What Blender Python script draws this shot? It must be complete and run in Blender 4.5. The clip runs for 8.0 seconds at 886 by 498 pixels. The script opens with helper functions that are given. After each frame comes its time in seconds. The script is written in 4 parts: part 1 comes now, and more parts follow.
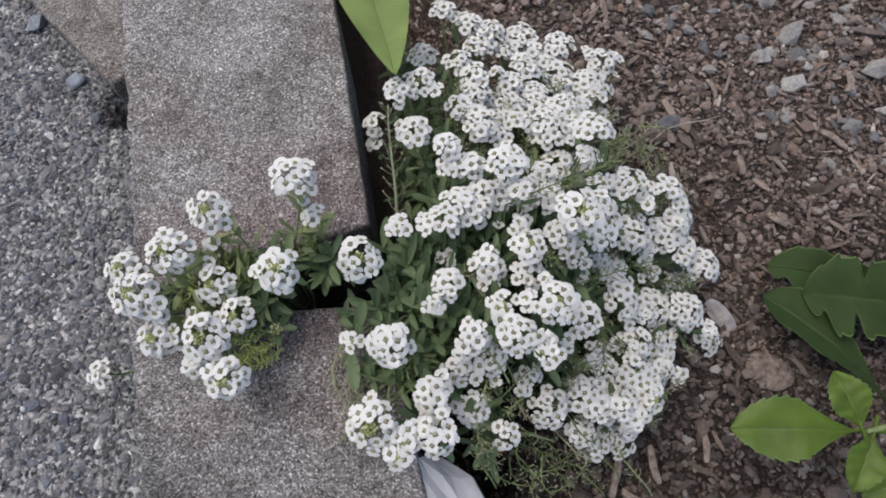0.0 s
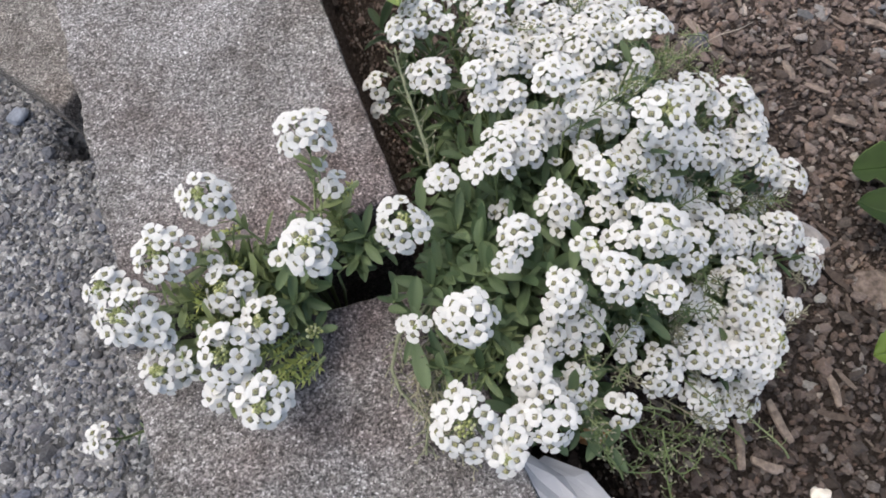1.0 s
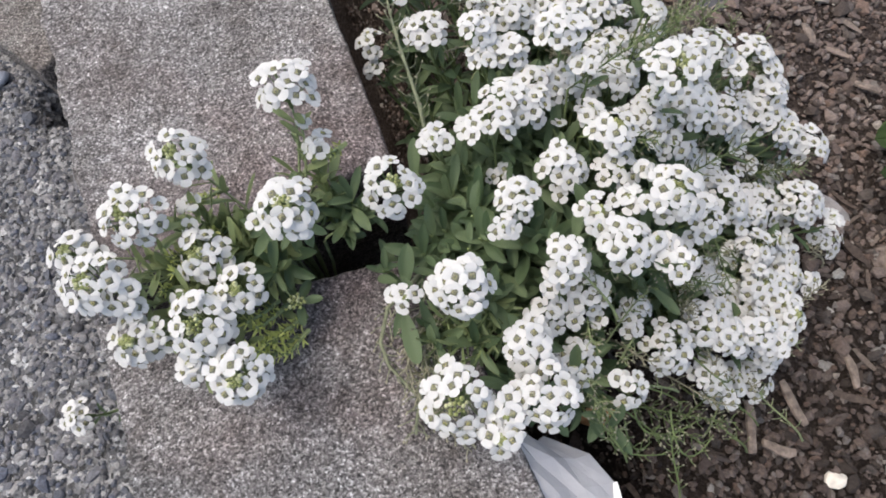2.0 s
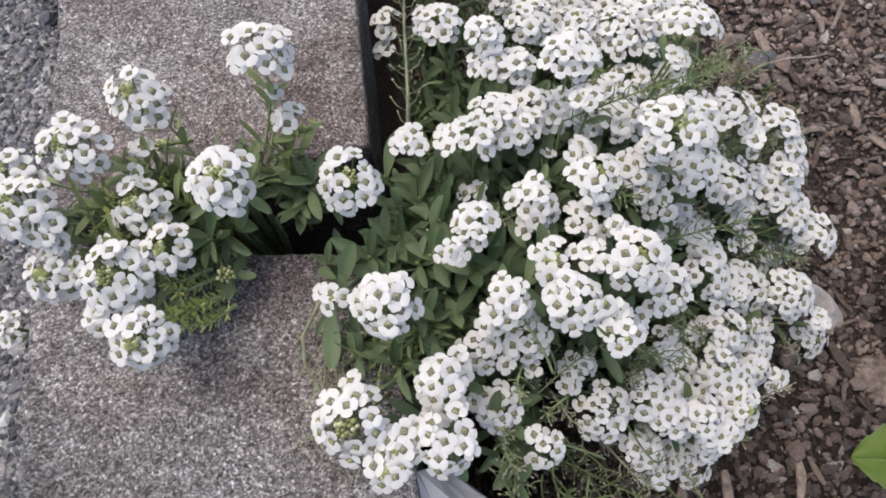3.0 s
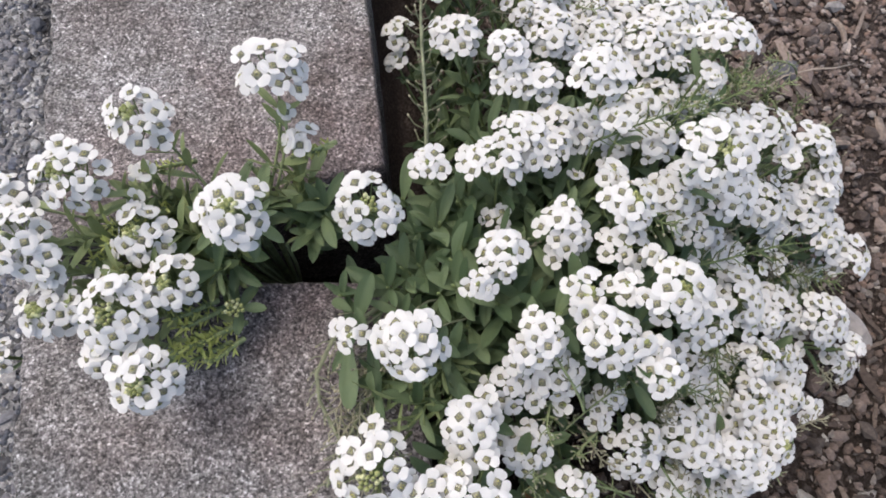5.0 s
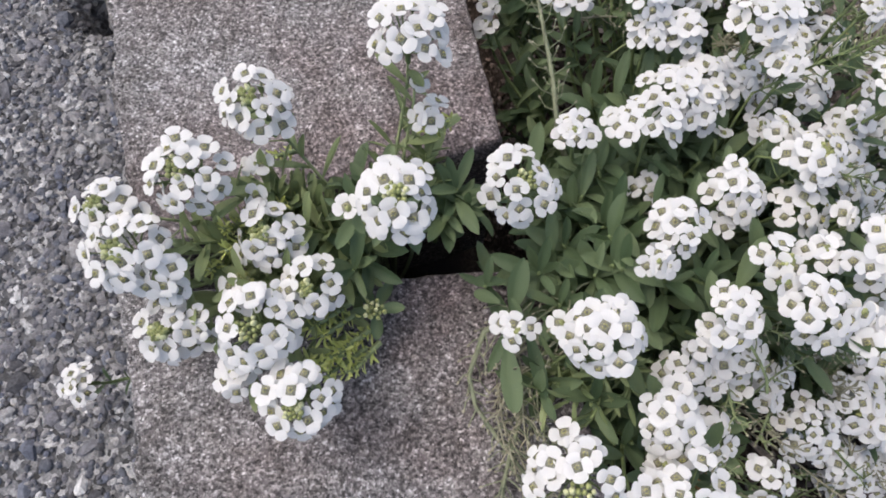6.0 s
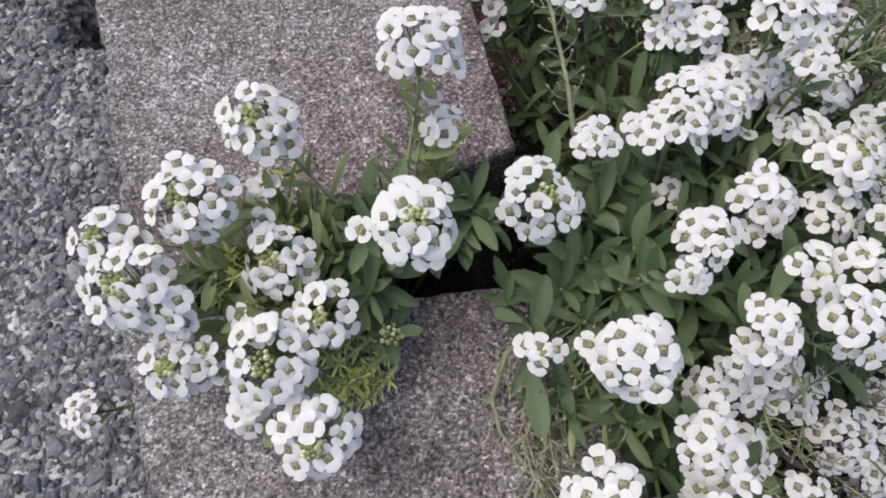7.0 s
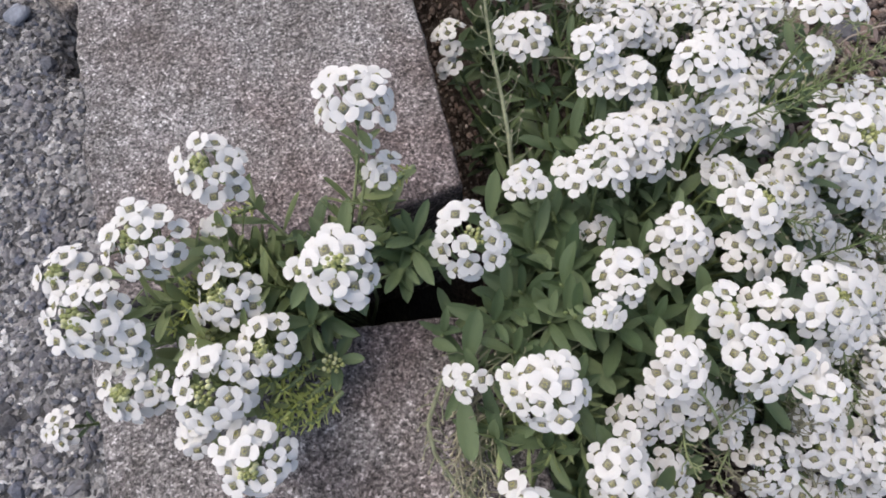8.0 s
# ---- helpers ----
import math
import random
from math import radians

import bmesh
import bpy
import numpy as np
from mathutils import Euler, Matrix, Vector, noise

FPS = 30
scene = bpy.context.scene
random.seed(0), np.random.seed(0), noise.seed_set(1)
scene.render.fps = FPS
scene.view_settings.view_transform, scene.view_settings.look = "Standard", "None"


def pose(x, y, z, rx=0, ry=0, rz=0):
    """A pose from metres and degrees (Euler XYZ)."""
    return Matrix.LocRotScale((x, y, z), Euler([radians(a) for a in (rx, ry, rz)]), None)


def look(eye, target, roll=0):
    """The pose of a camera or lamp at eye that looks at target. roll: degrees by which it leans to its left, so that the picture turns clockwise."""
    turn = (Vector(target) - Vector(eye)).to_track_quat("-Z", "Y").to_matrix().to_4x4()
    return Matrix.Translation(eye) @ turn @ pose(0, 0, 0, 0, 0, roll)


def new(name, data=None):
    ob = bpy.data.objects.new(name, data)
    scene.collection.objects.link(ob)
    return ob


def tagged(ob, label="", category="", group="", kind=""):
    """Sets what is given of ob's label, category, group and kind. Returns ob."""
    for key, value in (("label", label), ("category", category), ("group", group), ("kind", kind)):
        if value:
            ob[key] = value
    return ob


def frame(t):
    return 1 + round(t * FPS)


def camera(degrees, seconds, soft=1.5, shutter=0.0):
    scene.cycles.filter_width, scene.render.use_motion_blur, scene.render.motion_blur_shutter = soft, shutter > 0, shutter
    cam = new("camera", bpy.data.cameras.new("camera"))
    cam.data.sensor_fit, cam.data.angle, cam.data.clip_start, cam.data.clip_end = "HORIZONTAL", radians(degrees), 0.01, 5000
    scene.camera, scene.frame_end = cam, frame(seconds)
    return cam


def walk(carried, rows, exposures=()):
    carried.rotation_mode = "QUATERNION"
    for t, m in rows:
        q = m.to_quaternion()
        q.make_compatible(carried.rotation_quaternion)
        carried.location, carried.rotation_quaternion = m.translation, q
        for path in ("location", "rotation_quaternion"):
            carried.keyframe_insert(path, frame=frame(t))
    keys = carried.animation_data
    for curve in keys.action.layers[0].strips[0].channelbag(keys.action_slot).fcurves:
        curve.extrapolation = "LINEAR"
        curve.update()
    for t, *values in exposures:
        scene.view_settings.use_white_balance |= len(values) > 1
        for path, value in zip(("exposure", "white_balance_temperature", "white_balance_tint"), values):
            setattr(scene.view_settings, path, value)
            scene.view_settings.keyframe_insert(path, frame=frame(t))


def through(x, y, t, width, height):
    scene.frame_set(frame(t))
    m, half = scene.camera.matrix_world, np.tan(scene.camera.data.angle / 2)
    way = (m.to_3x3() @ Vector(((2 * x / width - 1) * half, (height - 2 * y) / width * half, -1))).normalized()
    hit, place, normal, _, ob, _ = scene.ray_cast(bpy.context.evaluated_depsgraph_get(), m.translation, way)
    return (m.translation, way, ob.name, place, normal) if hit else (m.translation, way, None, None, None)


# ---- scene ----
cam = camera(69.62, 8.0, soft=1.8)
# seconds, eye, turn about x, y, z in degrees
PATH = [
    (0, 0.1119, 0.1072, 0.4460, 20.385, -0.041, -1.440),
    (0.3, 0.0972, 0.1068, 0.4235, 20.811, 0.522, -4.719),
    (0.5, 0.0904, 0.1104, 0.4095, 23.017, 0.492, -7.735),
    (0.7, 0.0847, 0.1090, 0.3919, 23.903, 1.334, -10.214),
    (1, 0.0737, 0.1034, 0.3712, 23.017, 2.232, -11.924),
    (1.5, 0.0752, 0.1034, 0.3620, 22.485, 2.729, -12.681),
    (1.7, 0.0725, 0.1035, 0.3582, 22.127, 2.847, -13.020),
    (2.8, 0.1068, 0.1127, 0.3366, 20.085, 0.351, 0.185),
    (3, 0.1084, 0.1185, 0.3415, 19.964, -0.195, 2.223),
    (3.5, 0.1120, 0.1252, 0.3354, 20.121, -0.964, 3.055),
    (4, 0.1143, 0.1332, 0.3325, 19.788, -1.209, 4.012),
    (4.5, 0.1119, 0.1330, 0.3332, 19.947, -1.127, 3.843),
    (5, 0.0967, 0.1334, 0.3306, 19.937, -0.844, 1.876),
    (5.2, 0.0779, 0.1367, 0.3294, 20.020, -0.546, 0.704),
    (6.3, 0.0398, 0.1464, 0.3006, 18.070, -0.080, -3.526),
    (6.5, 0.0366, 0.1505, 0.2997, 18.203, 0.064, -4.022),
    (7, 0.0395, 0.1518, 0.3002, 18.113, 0.245, -4.465),
    (7.5, 0.0410, 0.1509, 0.3021, 18.215, 0.417, -4.959),
    (8, 0.0626, 0.1546, 0.3168, 18.580, 1.078, -3.801),
]
walk(cam, [(t, pose(*at)) for t, *at in PATH], exposures=[(0, 0.14, 6500, 7), (0.5, 0.23, 6570, 6), (1.2, 0.41, 6600, 6), (3.5, 0.36, 6650, 9), (5, 0.42, 6600, 9), (7, 0.28, 6450, 10), (8, 0.32, 6550, 10)])

# ---- daylight: a bright overcast sky, the sun a wide soft glow ----
world = bpy.data.worlds.new("overcast_sky")
scene.world = world
world.use_nodes = True
wn = world.node_tree.nodes
sky = wn.new("ShaderNodeTexSky")
sky.sky_type = "NISHITA"
sky.sun_disc = False
sky.sun_elevation = radians(66)
sky.sun_rotation = radians(-65)
sky.air_density = 1.0
sky.dust_density = 4.5
sky.ozone_density = 0.6
wn["Background"].inputs["Strength"].default_value = 0.215
world.node_tree.links.new(sky.outputs["Color"], wn["Background"].inputs["Color"])

sun = new("sun", bpy.data.lights.new("sun", "SUN"))
sun.data.energy = 0.95
sun.data.angle = radians(60)
sun.data.color = (1.0, 0.955, 0.88)
sun.matrix_world = look((-0.75, 0.35, 2.0), (0, 0, 0))


# ---- materials ----
class Mat:
    """A node material with short ways to add nodes."""

    def __init__(self, name, rough=0.8, spec=0.3):
        self.mat = bpy.data.materials.new(name)
        self.mat.use_nodes = True
        self.tree = self.mat.node_tree
        self.bsdf = self.tree.nodes["Principled BSDF"]
        self.bsdf.inputs["Roughness"].default_value = rough
        self.bsdf.inputs["Specular IOR Level"].default_value = spec
        self.coord = self.node("ShaderNodeTexCoord").outputs["Object"]

    def node(self, kind, **props):
        n = self.tree.nodes.new(kind)
        for key, value in props.items():
            setattr(n, key, value)
        return n

    def link(self, a, b):
        self.tree.links.new(a, b)

    def noise(self, scale, detail=4.0, rough=0.55, vec=None):
        n = self.node("ShaderNodeTexNoise")
        n.inputs["Scale"].default_value = scale
        n.inputs["Detail"].default_value = detail
        n.inputs["Roughness"].default_value = rough
        self.link(vec or self.coord, n.inputs["Vector"])
        return n.outputs["Fac"]

    def voronoi(self, scale, out="Color", feature="F1", vec=None):
        n = self.node("ShaderNodeTexVoronoi", feature=feature)
        n.inputs["Scale"].default_value = scale
        self.link(vec or self.coord, n.inputs["Vector"])
        return n.outputs[out]

    def ramp(self, fac, *stops, smooth="LINEAR"):
        n = self.node("ShaderNodeValToRGB")
        n.color_ramp.interpolation = smooth
        els = n.color_ramp.elements
        while len(els) < len(stops):
            els.new(0.5)
        for el, (place, col) in zip(els, stops):
            el.position = place
            el.color = (*col, 1) if len(col) == 3 else col
        self.link(fac, n.inputs["Fac"])
        return n.outputs["Color"]

    def mix(self, fac, a, b, blend="MIX"):
        n = self.node("ShaderNodeMix", data_type="RGBA", blend_type=blend)
        for slot, value in ((0, fac), (6, a), (7, b)):
            if isinstance(value, (int, float)):
                n.inputs[slot].default_value = value
            elif isinstance(value, tuple):
                n.inputs[slot].default_value = (*value, 1)
            else:
                self.link(value, n.inputs[slot])
        return n.outputs[2]

    def split(self, colour):
        n = self.node("ShaderNodeSeparateColor")
        self.link(colour, n.inputs["Color"])
        return n.outputs[0]

    def bump(self, height, strength, distance):
        n = self.node("ShaderNodeBump")
        n.inputs["Strength"].default_value = strength
        n.inputs["Distance"].default_value = distance
        self.link(height, n.inputs["Height"])
        self.link(n.outputs["Normal"], self.bsdf.inputs["Normal"])

    def colour(self, col):
        if isinstance(col, tuple):
            self.bsdf.inputs["Base Color"].default_value = (*col, 1)
        else:
            self.link(col, self.bsdf.inputs["Base Color"])
        return self

    def thin(self, amount, tint):
        """Lets part of the light through, as petals and leaves do."""
        out = self.tree.nodes["Material Output"]
        glow = self.node("ShaderNodeBsdfTranslucent")
        glow.inputs["Color"].default_value = (*tint, 1)
        both = self.node("ShaderNodeMixShader")
        both.inputs[0].default_value = amount
        self.link(self.bsdf.outputs[0], both.inputs[1])
        self.link(glow.outputs[0], both.inputs[2])
        self.link(both.outputs[0], out.inputs["Surface"])


def grey(v, warm=0.0):
    return (v * (1 + warm), v, v * (1 - warm))


def concrete_material(name, tint):
    m = Mat(name, 0.92, 0.2)
    sand = m.ramp(m.split(m.voronoi(1250)), (0.0, grey(0.07)), (0.2, (0.138, 0.132, 0.132)), (0.5, (0.196, 0.19, 0.189)),
                  (0.8, grey(0.27, 0.02)), (0.92, grey(0.37, 0.01)), (1.0, grey(0.52)))
    chips = m.ramp(m.split(m.voronoi(720)), (0.0, grey(0.35)), (0.14, grey(0.75)), (0.3, grey(1.0)), (0.85, grey(1.05)), (0.97, grey(1.6)))
    col = m.mix(0.7, sand, chips, "MULTIPLY")
    pits = m.ramp(m.noise(760, 6, 0.88), (0.37, grey(0.16)), (0.5, grey(0.95)), (0.68, grey(1.5)))
    col = m.mix(1.0, col, pits, "MULTIPLY")
    stain = m.ramp(m.noise(19, 7, 0.72), (0.34, grey(0.5, 0.05)), (0.62, grey(1.12, 0.0)))
    col = m.mix(0.9, col, stain, "MULTIPLY")
    algae = m.ramp(m.noise(110, 6, 0.85), (0.44, grey(1.15)), (0.64, grey(0.55, 0.05)))
    col = m.mix(0.8, col, algae, "MULTIPLY")
    rust = m.ramp(m.noise(15, 5, 0.6), (0.46, (0, 0, 0)), (0.78, (1, 1, 1)))
    col = m.mix(m.split(rust), col, m.mix(1.0, col, (1.0, 0.92, 0.915), "MULTIPLY"))
    # Concrete turns darker and bluer towards low x and y, with a noisy edge.
    block_xyz = m.node("ShaderNodeSeparateXYZ")
    m.link(m.coord, block_xyz.inputs[0])
    along_y = m.node("ShaderNodeMath", operation="MULTIPLY_ADD")
    m.link(block_xyz.outputs["Y"], along_y.inputs[0])
    along_y.inputs[1].default_value = 2.2
    m.link(m.noise(11, 5, 0.65), along_y.inputs[2])
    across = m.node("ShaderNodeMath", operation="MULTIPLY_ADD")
    m.link(block_xyz.outputs["X"], across.inputs[0])
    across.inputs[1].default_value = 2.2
    m.link(along_y.outputs[0], across.inputs[2])
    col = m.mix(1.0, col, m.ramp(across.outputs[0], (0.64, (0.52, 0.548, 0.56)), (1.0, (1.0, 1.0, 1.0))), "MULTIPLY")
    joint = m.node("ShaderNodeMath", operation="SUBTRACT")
    m.link(block_xyz.outputs["Y"], joint.inputs[0])
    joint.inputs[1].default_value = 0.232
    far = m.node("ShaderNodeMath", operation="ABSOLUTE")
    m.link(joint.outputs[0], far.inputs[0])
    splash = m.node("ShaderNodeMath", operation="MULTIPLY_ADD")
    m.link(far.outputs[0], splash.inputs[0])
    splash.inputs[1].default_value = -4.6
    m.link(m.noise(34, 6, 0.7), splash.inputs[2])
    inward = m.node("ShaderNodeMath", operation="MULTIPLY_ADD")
    m.link(block_xyz.outputs["X"], inward.inputs[0])
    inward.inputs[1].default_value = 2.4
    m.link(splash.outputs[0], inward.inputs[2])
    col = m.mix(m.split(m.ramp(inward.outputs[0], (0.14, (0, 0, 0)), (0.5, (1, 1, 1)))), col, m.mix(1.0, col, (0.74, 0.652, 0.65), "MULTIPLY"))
    m.colour(m.mix(1.0, col, tint, "MULTIPLY"))
    m.bump(m.mix(0.5, m.split(m.voronoi(1250, "Distance")), m.noise(600, 6, 0.75)), 0.7, 0.0009)
    return m.mat


def dark_band(m, col):
    """Soil is darker over noisy patches along a band across the bed, near y 0.06."""
    place = m.node("ShaderNodeSeparateXYZ")
    m.link(m.coord, place.inputs[0])
    off = m.node("ShaderNodeMath", operation="SUBTRACT")
    m.link(place.outputs["Y"], off.inputs[0])
    off.inputs[1].default_value = 0.06
    gap = m.node("ShaderNodeMath", operation="ABSOLUTE")
    m.link(off.outputs[0], gap.inputs[0])
    add = m.node("ShaderNodeMath", operation="MULTIPLY_ADD")
    m.link(gap.outputs[0], add.inputs[0])
    add.inputs[1].default_value = 1.6
    m.link(m.noise(7, 4, 0.6), add.inputs[2])
    return m.mix(1.0, col, m.ramp(add.outputs[0], (0.5, (0.5, 0.49, 0.49)), (1.0, (1.0, 0.98, 0.975))), "MULTIPLY")


def gravel_base_material():
    m = Mat("compacted_gravel", 0.95, 0.15)
    bits = m.ramp(m.split(m.voronoi(330)), (0.0, grey(0.05)), (0.35, (0.10, 0.10, 0.105)), (0.75, (0.24, 0.24, 0.245)), (1.0, grey(0.42)))
    fine = m.ramp(m.noise(900, 4, 0.7), (0.3, grey(0.45)), (0.7, grey(1.2)))
    m.colour(m.mix(1.0, bits, fine, "MULTIPLY"))
    m.bump(m.mix(0.5, m.split(m.voronoi(330, "Distance")), m.noise(300, 5, 0.7)), 1.0, 0.002)
    return m.mat


def island_material(name, stops, grain=700, rough=0.9, tone=0.5, banded=False, own=False):
    """For many loose pieces in one mesh or apart: each takes its own tone."""
    m = Mat(name, rough, 0.25)
    isl = m.node("ShaderNodeObjectInfo").outputs["Random"] if own else m.node("ShaderNodeNewGeometry").outputs["Random Per Island"]
    col = m.ramp(isl, *stops, smooth="CONSTANT")
    fine = m.ramp(m.noise(grain, 4, 0.7), (0.25, grey(tone)), (0.75, grey(1.3)))
    col = m.mix(1.0, col, fine, "MULTIPLY")
    m.colour(dark_band(m, col) if banded else col)
    m.bump(m.noise(grain, 4, 0.7), 0.6, 0.0008)
    return m.mat


def soil_material():
    m = Mat("garden_soil", 0.97, 0.1)
    clod = m.ramp(m.noise(330, 8, 0.85), (0.34, (0.02, 0.016, 0.014)), (0.5, (0.07, 0.055, 0.048)), (0.66, (0.18, 0.148, 0.13)))
    wide = m.ramp(m.noise(9, 3), (0.3, grey(0.7)), (0.7, grey(1.15)))
    m.colour(dark_band(m, m.mix(1.0, clod, wide, "MULTIPLY")))
    m.bump(m.noise(330, 8, 0.8), 1.0, 0.004)
    return m.mat


def far_ground_material():
    m = Mat("yard_ground", 0.97, 0.1)
    soil = m.ramp(m.noise(60, 9, 0.8), (0.35, (0.024, 0.02, 0.017)), (0.5, (0.074, 0.06, 0.052)), (0.66, (0.17, 0.142, 0.125)))
    stone = m.ramp(m.noise(90, 9, 0.8), (0.35, (0.06, 0.06, 0.065)), (0.5, (0.16, 0.16, 0.168)), (0.66, (0.32, 0.315, 0.32)))
    place = m.node("ShaderNodeSeparateXYZ")
    m.link(m.coord, place.inputs[0])
    side = m.node("ShaderNodeMath", operation="MULTIPLY_ADD")
    m.link(place.outputs["X"], side.inputs[0])
    side.inputs[1].default_value = 3.0
    m.link(m.noise(3, 6, 0.7), side.inputs[2])
    m.colour(m.mix(m.split(m.ramp(side.outputs[0], (0.42, (0, 0, 0)), (0.58, (1, 1, 1)))), stone, soil))
    m.bump(m.noise(40, 6, 0.7), 0.8, 0.02)
    return m.mat


def petal_material():
    m = Mat("white_petal", 0.62, 0.25)
    m.colour(m.ramp(m.noise(500, 3), (0.3, (0.65, 0.644, 0.642)), (0.7, (0.708, 0.70, 0.694))))
    m.bump(m.noise(2600, 2), 0.15, 0.0002)
    m.thin(0.38, (0.86, 0.855, 0.85))
    return m.mat


def leaf_material(name, dark, light, shine=0.55, through=0.12, scale=160):
    m = Mat(name, shine, 0.35)
    own = m.node("ShaderNodeObjectInfo").outputs["Random"]
    col = m.ramp(own, (0.0, dark), (1.0, light))
    mott = m.ramp(m.noise(scale, 4, 0.6), (0.3, grey(0.75)), (0.7, grey(1.2)))
    m.colour(m.mix(1.0, col, mott, "MULTIPLY"))
    m.bump(m.noise(scale * 5, 3), 0.3, 0.0004)
    m.thin(through, tuple(min(1, 1.8 * v) for v in light))
    return m.mat


def plain(name, col, rough=0.7, vary=0.25, scale=400, spec=0.3):
    m = Mat(name, rough, spec)
    m.colour(m.mix(1.0, col, m.ramp(m.noise(scale, 4), (0.3, grey(1 - vary)), (0.7, grey(1 + vary))), "MULTIPLY"))
    m.bump(m.noise(scale * 2, 3), 0.3, 0.0004)
    return m.mat


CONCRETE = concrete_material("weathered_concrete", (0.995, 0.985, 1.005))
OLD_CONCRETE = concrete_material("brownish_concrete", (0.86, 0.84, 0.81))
GRAVEL_BASE = gravel_base_material()
PEBBLE_TONES = ((0.0, (0.0651, 0.0651, 0.0716)), (0.15, (0.0977, 0.104, 0.123)), (0.35, (0.191, 0.188, 0.195)), (0.52, (0.152, 0.149, 0.164)),
                (0.68, (0.246, 0.242, 0.246)), (0.84, (0.112, 0.121, 0.153)), (0.92, grey(0.37)), (0.98, grey(0.55)))
STONE_TONES = ((0.0, (0.115, 0.115, 0.127)), (0.22, (0.14, 0.14, 0.155)), (0.45, (0.175, 0.17, 0.175)), (0.65, (0.15, 0.146, 0.155)),
               (0.8, (0.205, 0.20, 0.20)), (0.9, (0.125, 0.135, 0.165)), (0.97, (0.27, 0.26, 0.255)))
PEBBLES = island_material("gravel_pebbles", PEBBLE_TONES, tone=0.4)
PEBBLE = island_material("gravel_pebble", STONE_TONES, 5, tone=0.45, own=True)
SOIL = soil_material()
CRUMBS = island_material("soil_crumbs", ((0.0, (0.075, 0.06, 0.053)), (0.2, (0.135, 0.105, 0.092)), (0.42, (0.185, 0.146, 0.130)), (0.6, (0.11, 0.094, 0.086)),
                         (0.72, (0.22, 0.18, 0.163)), (0.84, (0.165, 0.118, 0.096)), (0.92, (0.25, 0.225, 0.21)), (0.985, (0.34, 0.31, 0.28))), 600, 0.95, banded=True)
FAR_GROUND = far_ground_material()
PETAL = petal_material()
EYE_GREEN = plain("flower_eye", (0.205, 0.20, 0.15), 0.7, 0.4, 900)
ANTHER = plain("anther", (0.42, 0.40, 0.13), 0.6, 0.3, 900)
BUD = plain("green_bud", (0.235, 0.255, 0.105), 0.5, 0.4, 700)
PALE_BUD = plain("pale_bud", (0.46, 0.47, 0.27), 0.5, 0.2, 700)
STEM = plain("green_stem", (0.115, 0.15, 0.06), 0.6, 0.35, 300)
DRY = plain("dry_stalk", (0.235, 0.225, 0.16), 0.75, 0.35, 300)
LEAF = leaf_material("alyssum_leaf", (0.042, 0.072, 0.031), (0.120, 0.162, 0.080))
LIME = leaf_material("young_leaf", (0.36, 0.41, 0.11), (0.50, 0.53, 0.20), through=0.2)
FRESH = leaf_material("fresh_leaf", (0.115, 0.155, 0.065), (0.21, 0.25, 0.115), through=0.18)
GREY_STEM = plain("grey_green_stem", (0.16, 0.175, 0.11), 0.7, 0.35, 300)
PALE_STEM = plain("pale_green_stem", (0.21, 0.25, 0.125), 0.65, 0.3, 300)
ROCK = plain("grey_rock", (0.20, 0.19, 0.185), 0.9, 0.5, 220)
PALE_GREY = plain("pale_grey_stone", (0.27, 0.25, 0.245), 0.9, 0.3, 160)
DARK_ROCK = plain("slate_rock", (0.085, 0.085, 0.095), 0.85, 0.4, 220)
PALE_ROCK = plain("pale_rock", (0.62, 0.58, 0.52), 0.8, 0.25, 220)
BROWN_ROCK = plain("brown_clod", (0.122, 0.098, 0.086), 0.97, 0.6, 260)
WOOD = plain("weathered_wood", (0.17, 0.136, 0.115), 0.9, 0.5, 260)
TWIG = plain("pale_twig", (0.25, 0.21, 0.175), 0.9, 0.35, 200)


# ---- helpers for geometry ----
PLACE = {}


def thing(name, place, label, category, group="", kind=""):
    """An empty at the base of a thing, to carry its parts."""
    ob = new(name)
    ob.empty_display_size = 0.01
    PLACE[ob.name] = Matrix.Translation(place)
    ob.matrix_basis = PLACE[ob.name]
    return tagged(ob, label, category, group, kind)


def hang(name, mesh, parent, m, label=""):
    """A mesh object at the world pose m, under its parent."""
    ob = new(name, mesh)
    PLACE[ob.name] = m
    ob.parent = parent
    ob.matrix_basis = PLACE[parent.name].inverted() @ m if parent else m
    return tagged(ob, label)


def mesh_of(name, verts, faces, *mats, smooth=True, slots=None):
    me = bpy.data.meshes.new(name)
    me.from_pydata([tuple(v) for v in verts], [], faces)
    for mat in mats:
        me.materials.append(mat)
    if slots is not None:
        me.polygons.foreach_set("material_index", slots)
    me.polygons.foreach_set("use_smooth", [smooth] * len(me.polygons))
    me.update()
    return me


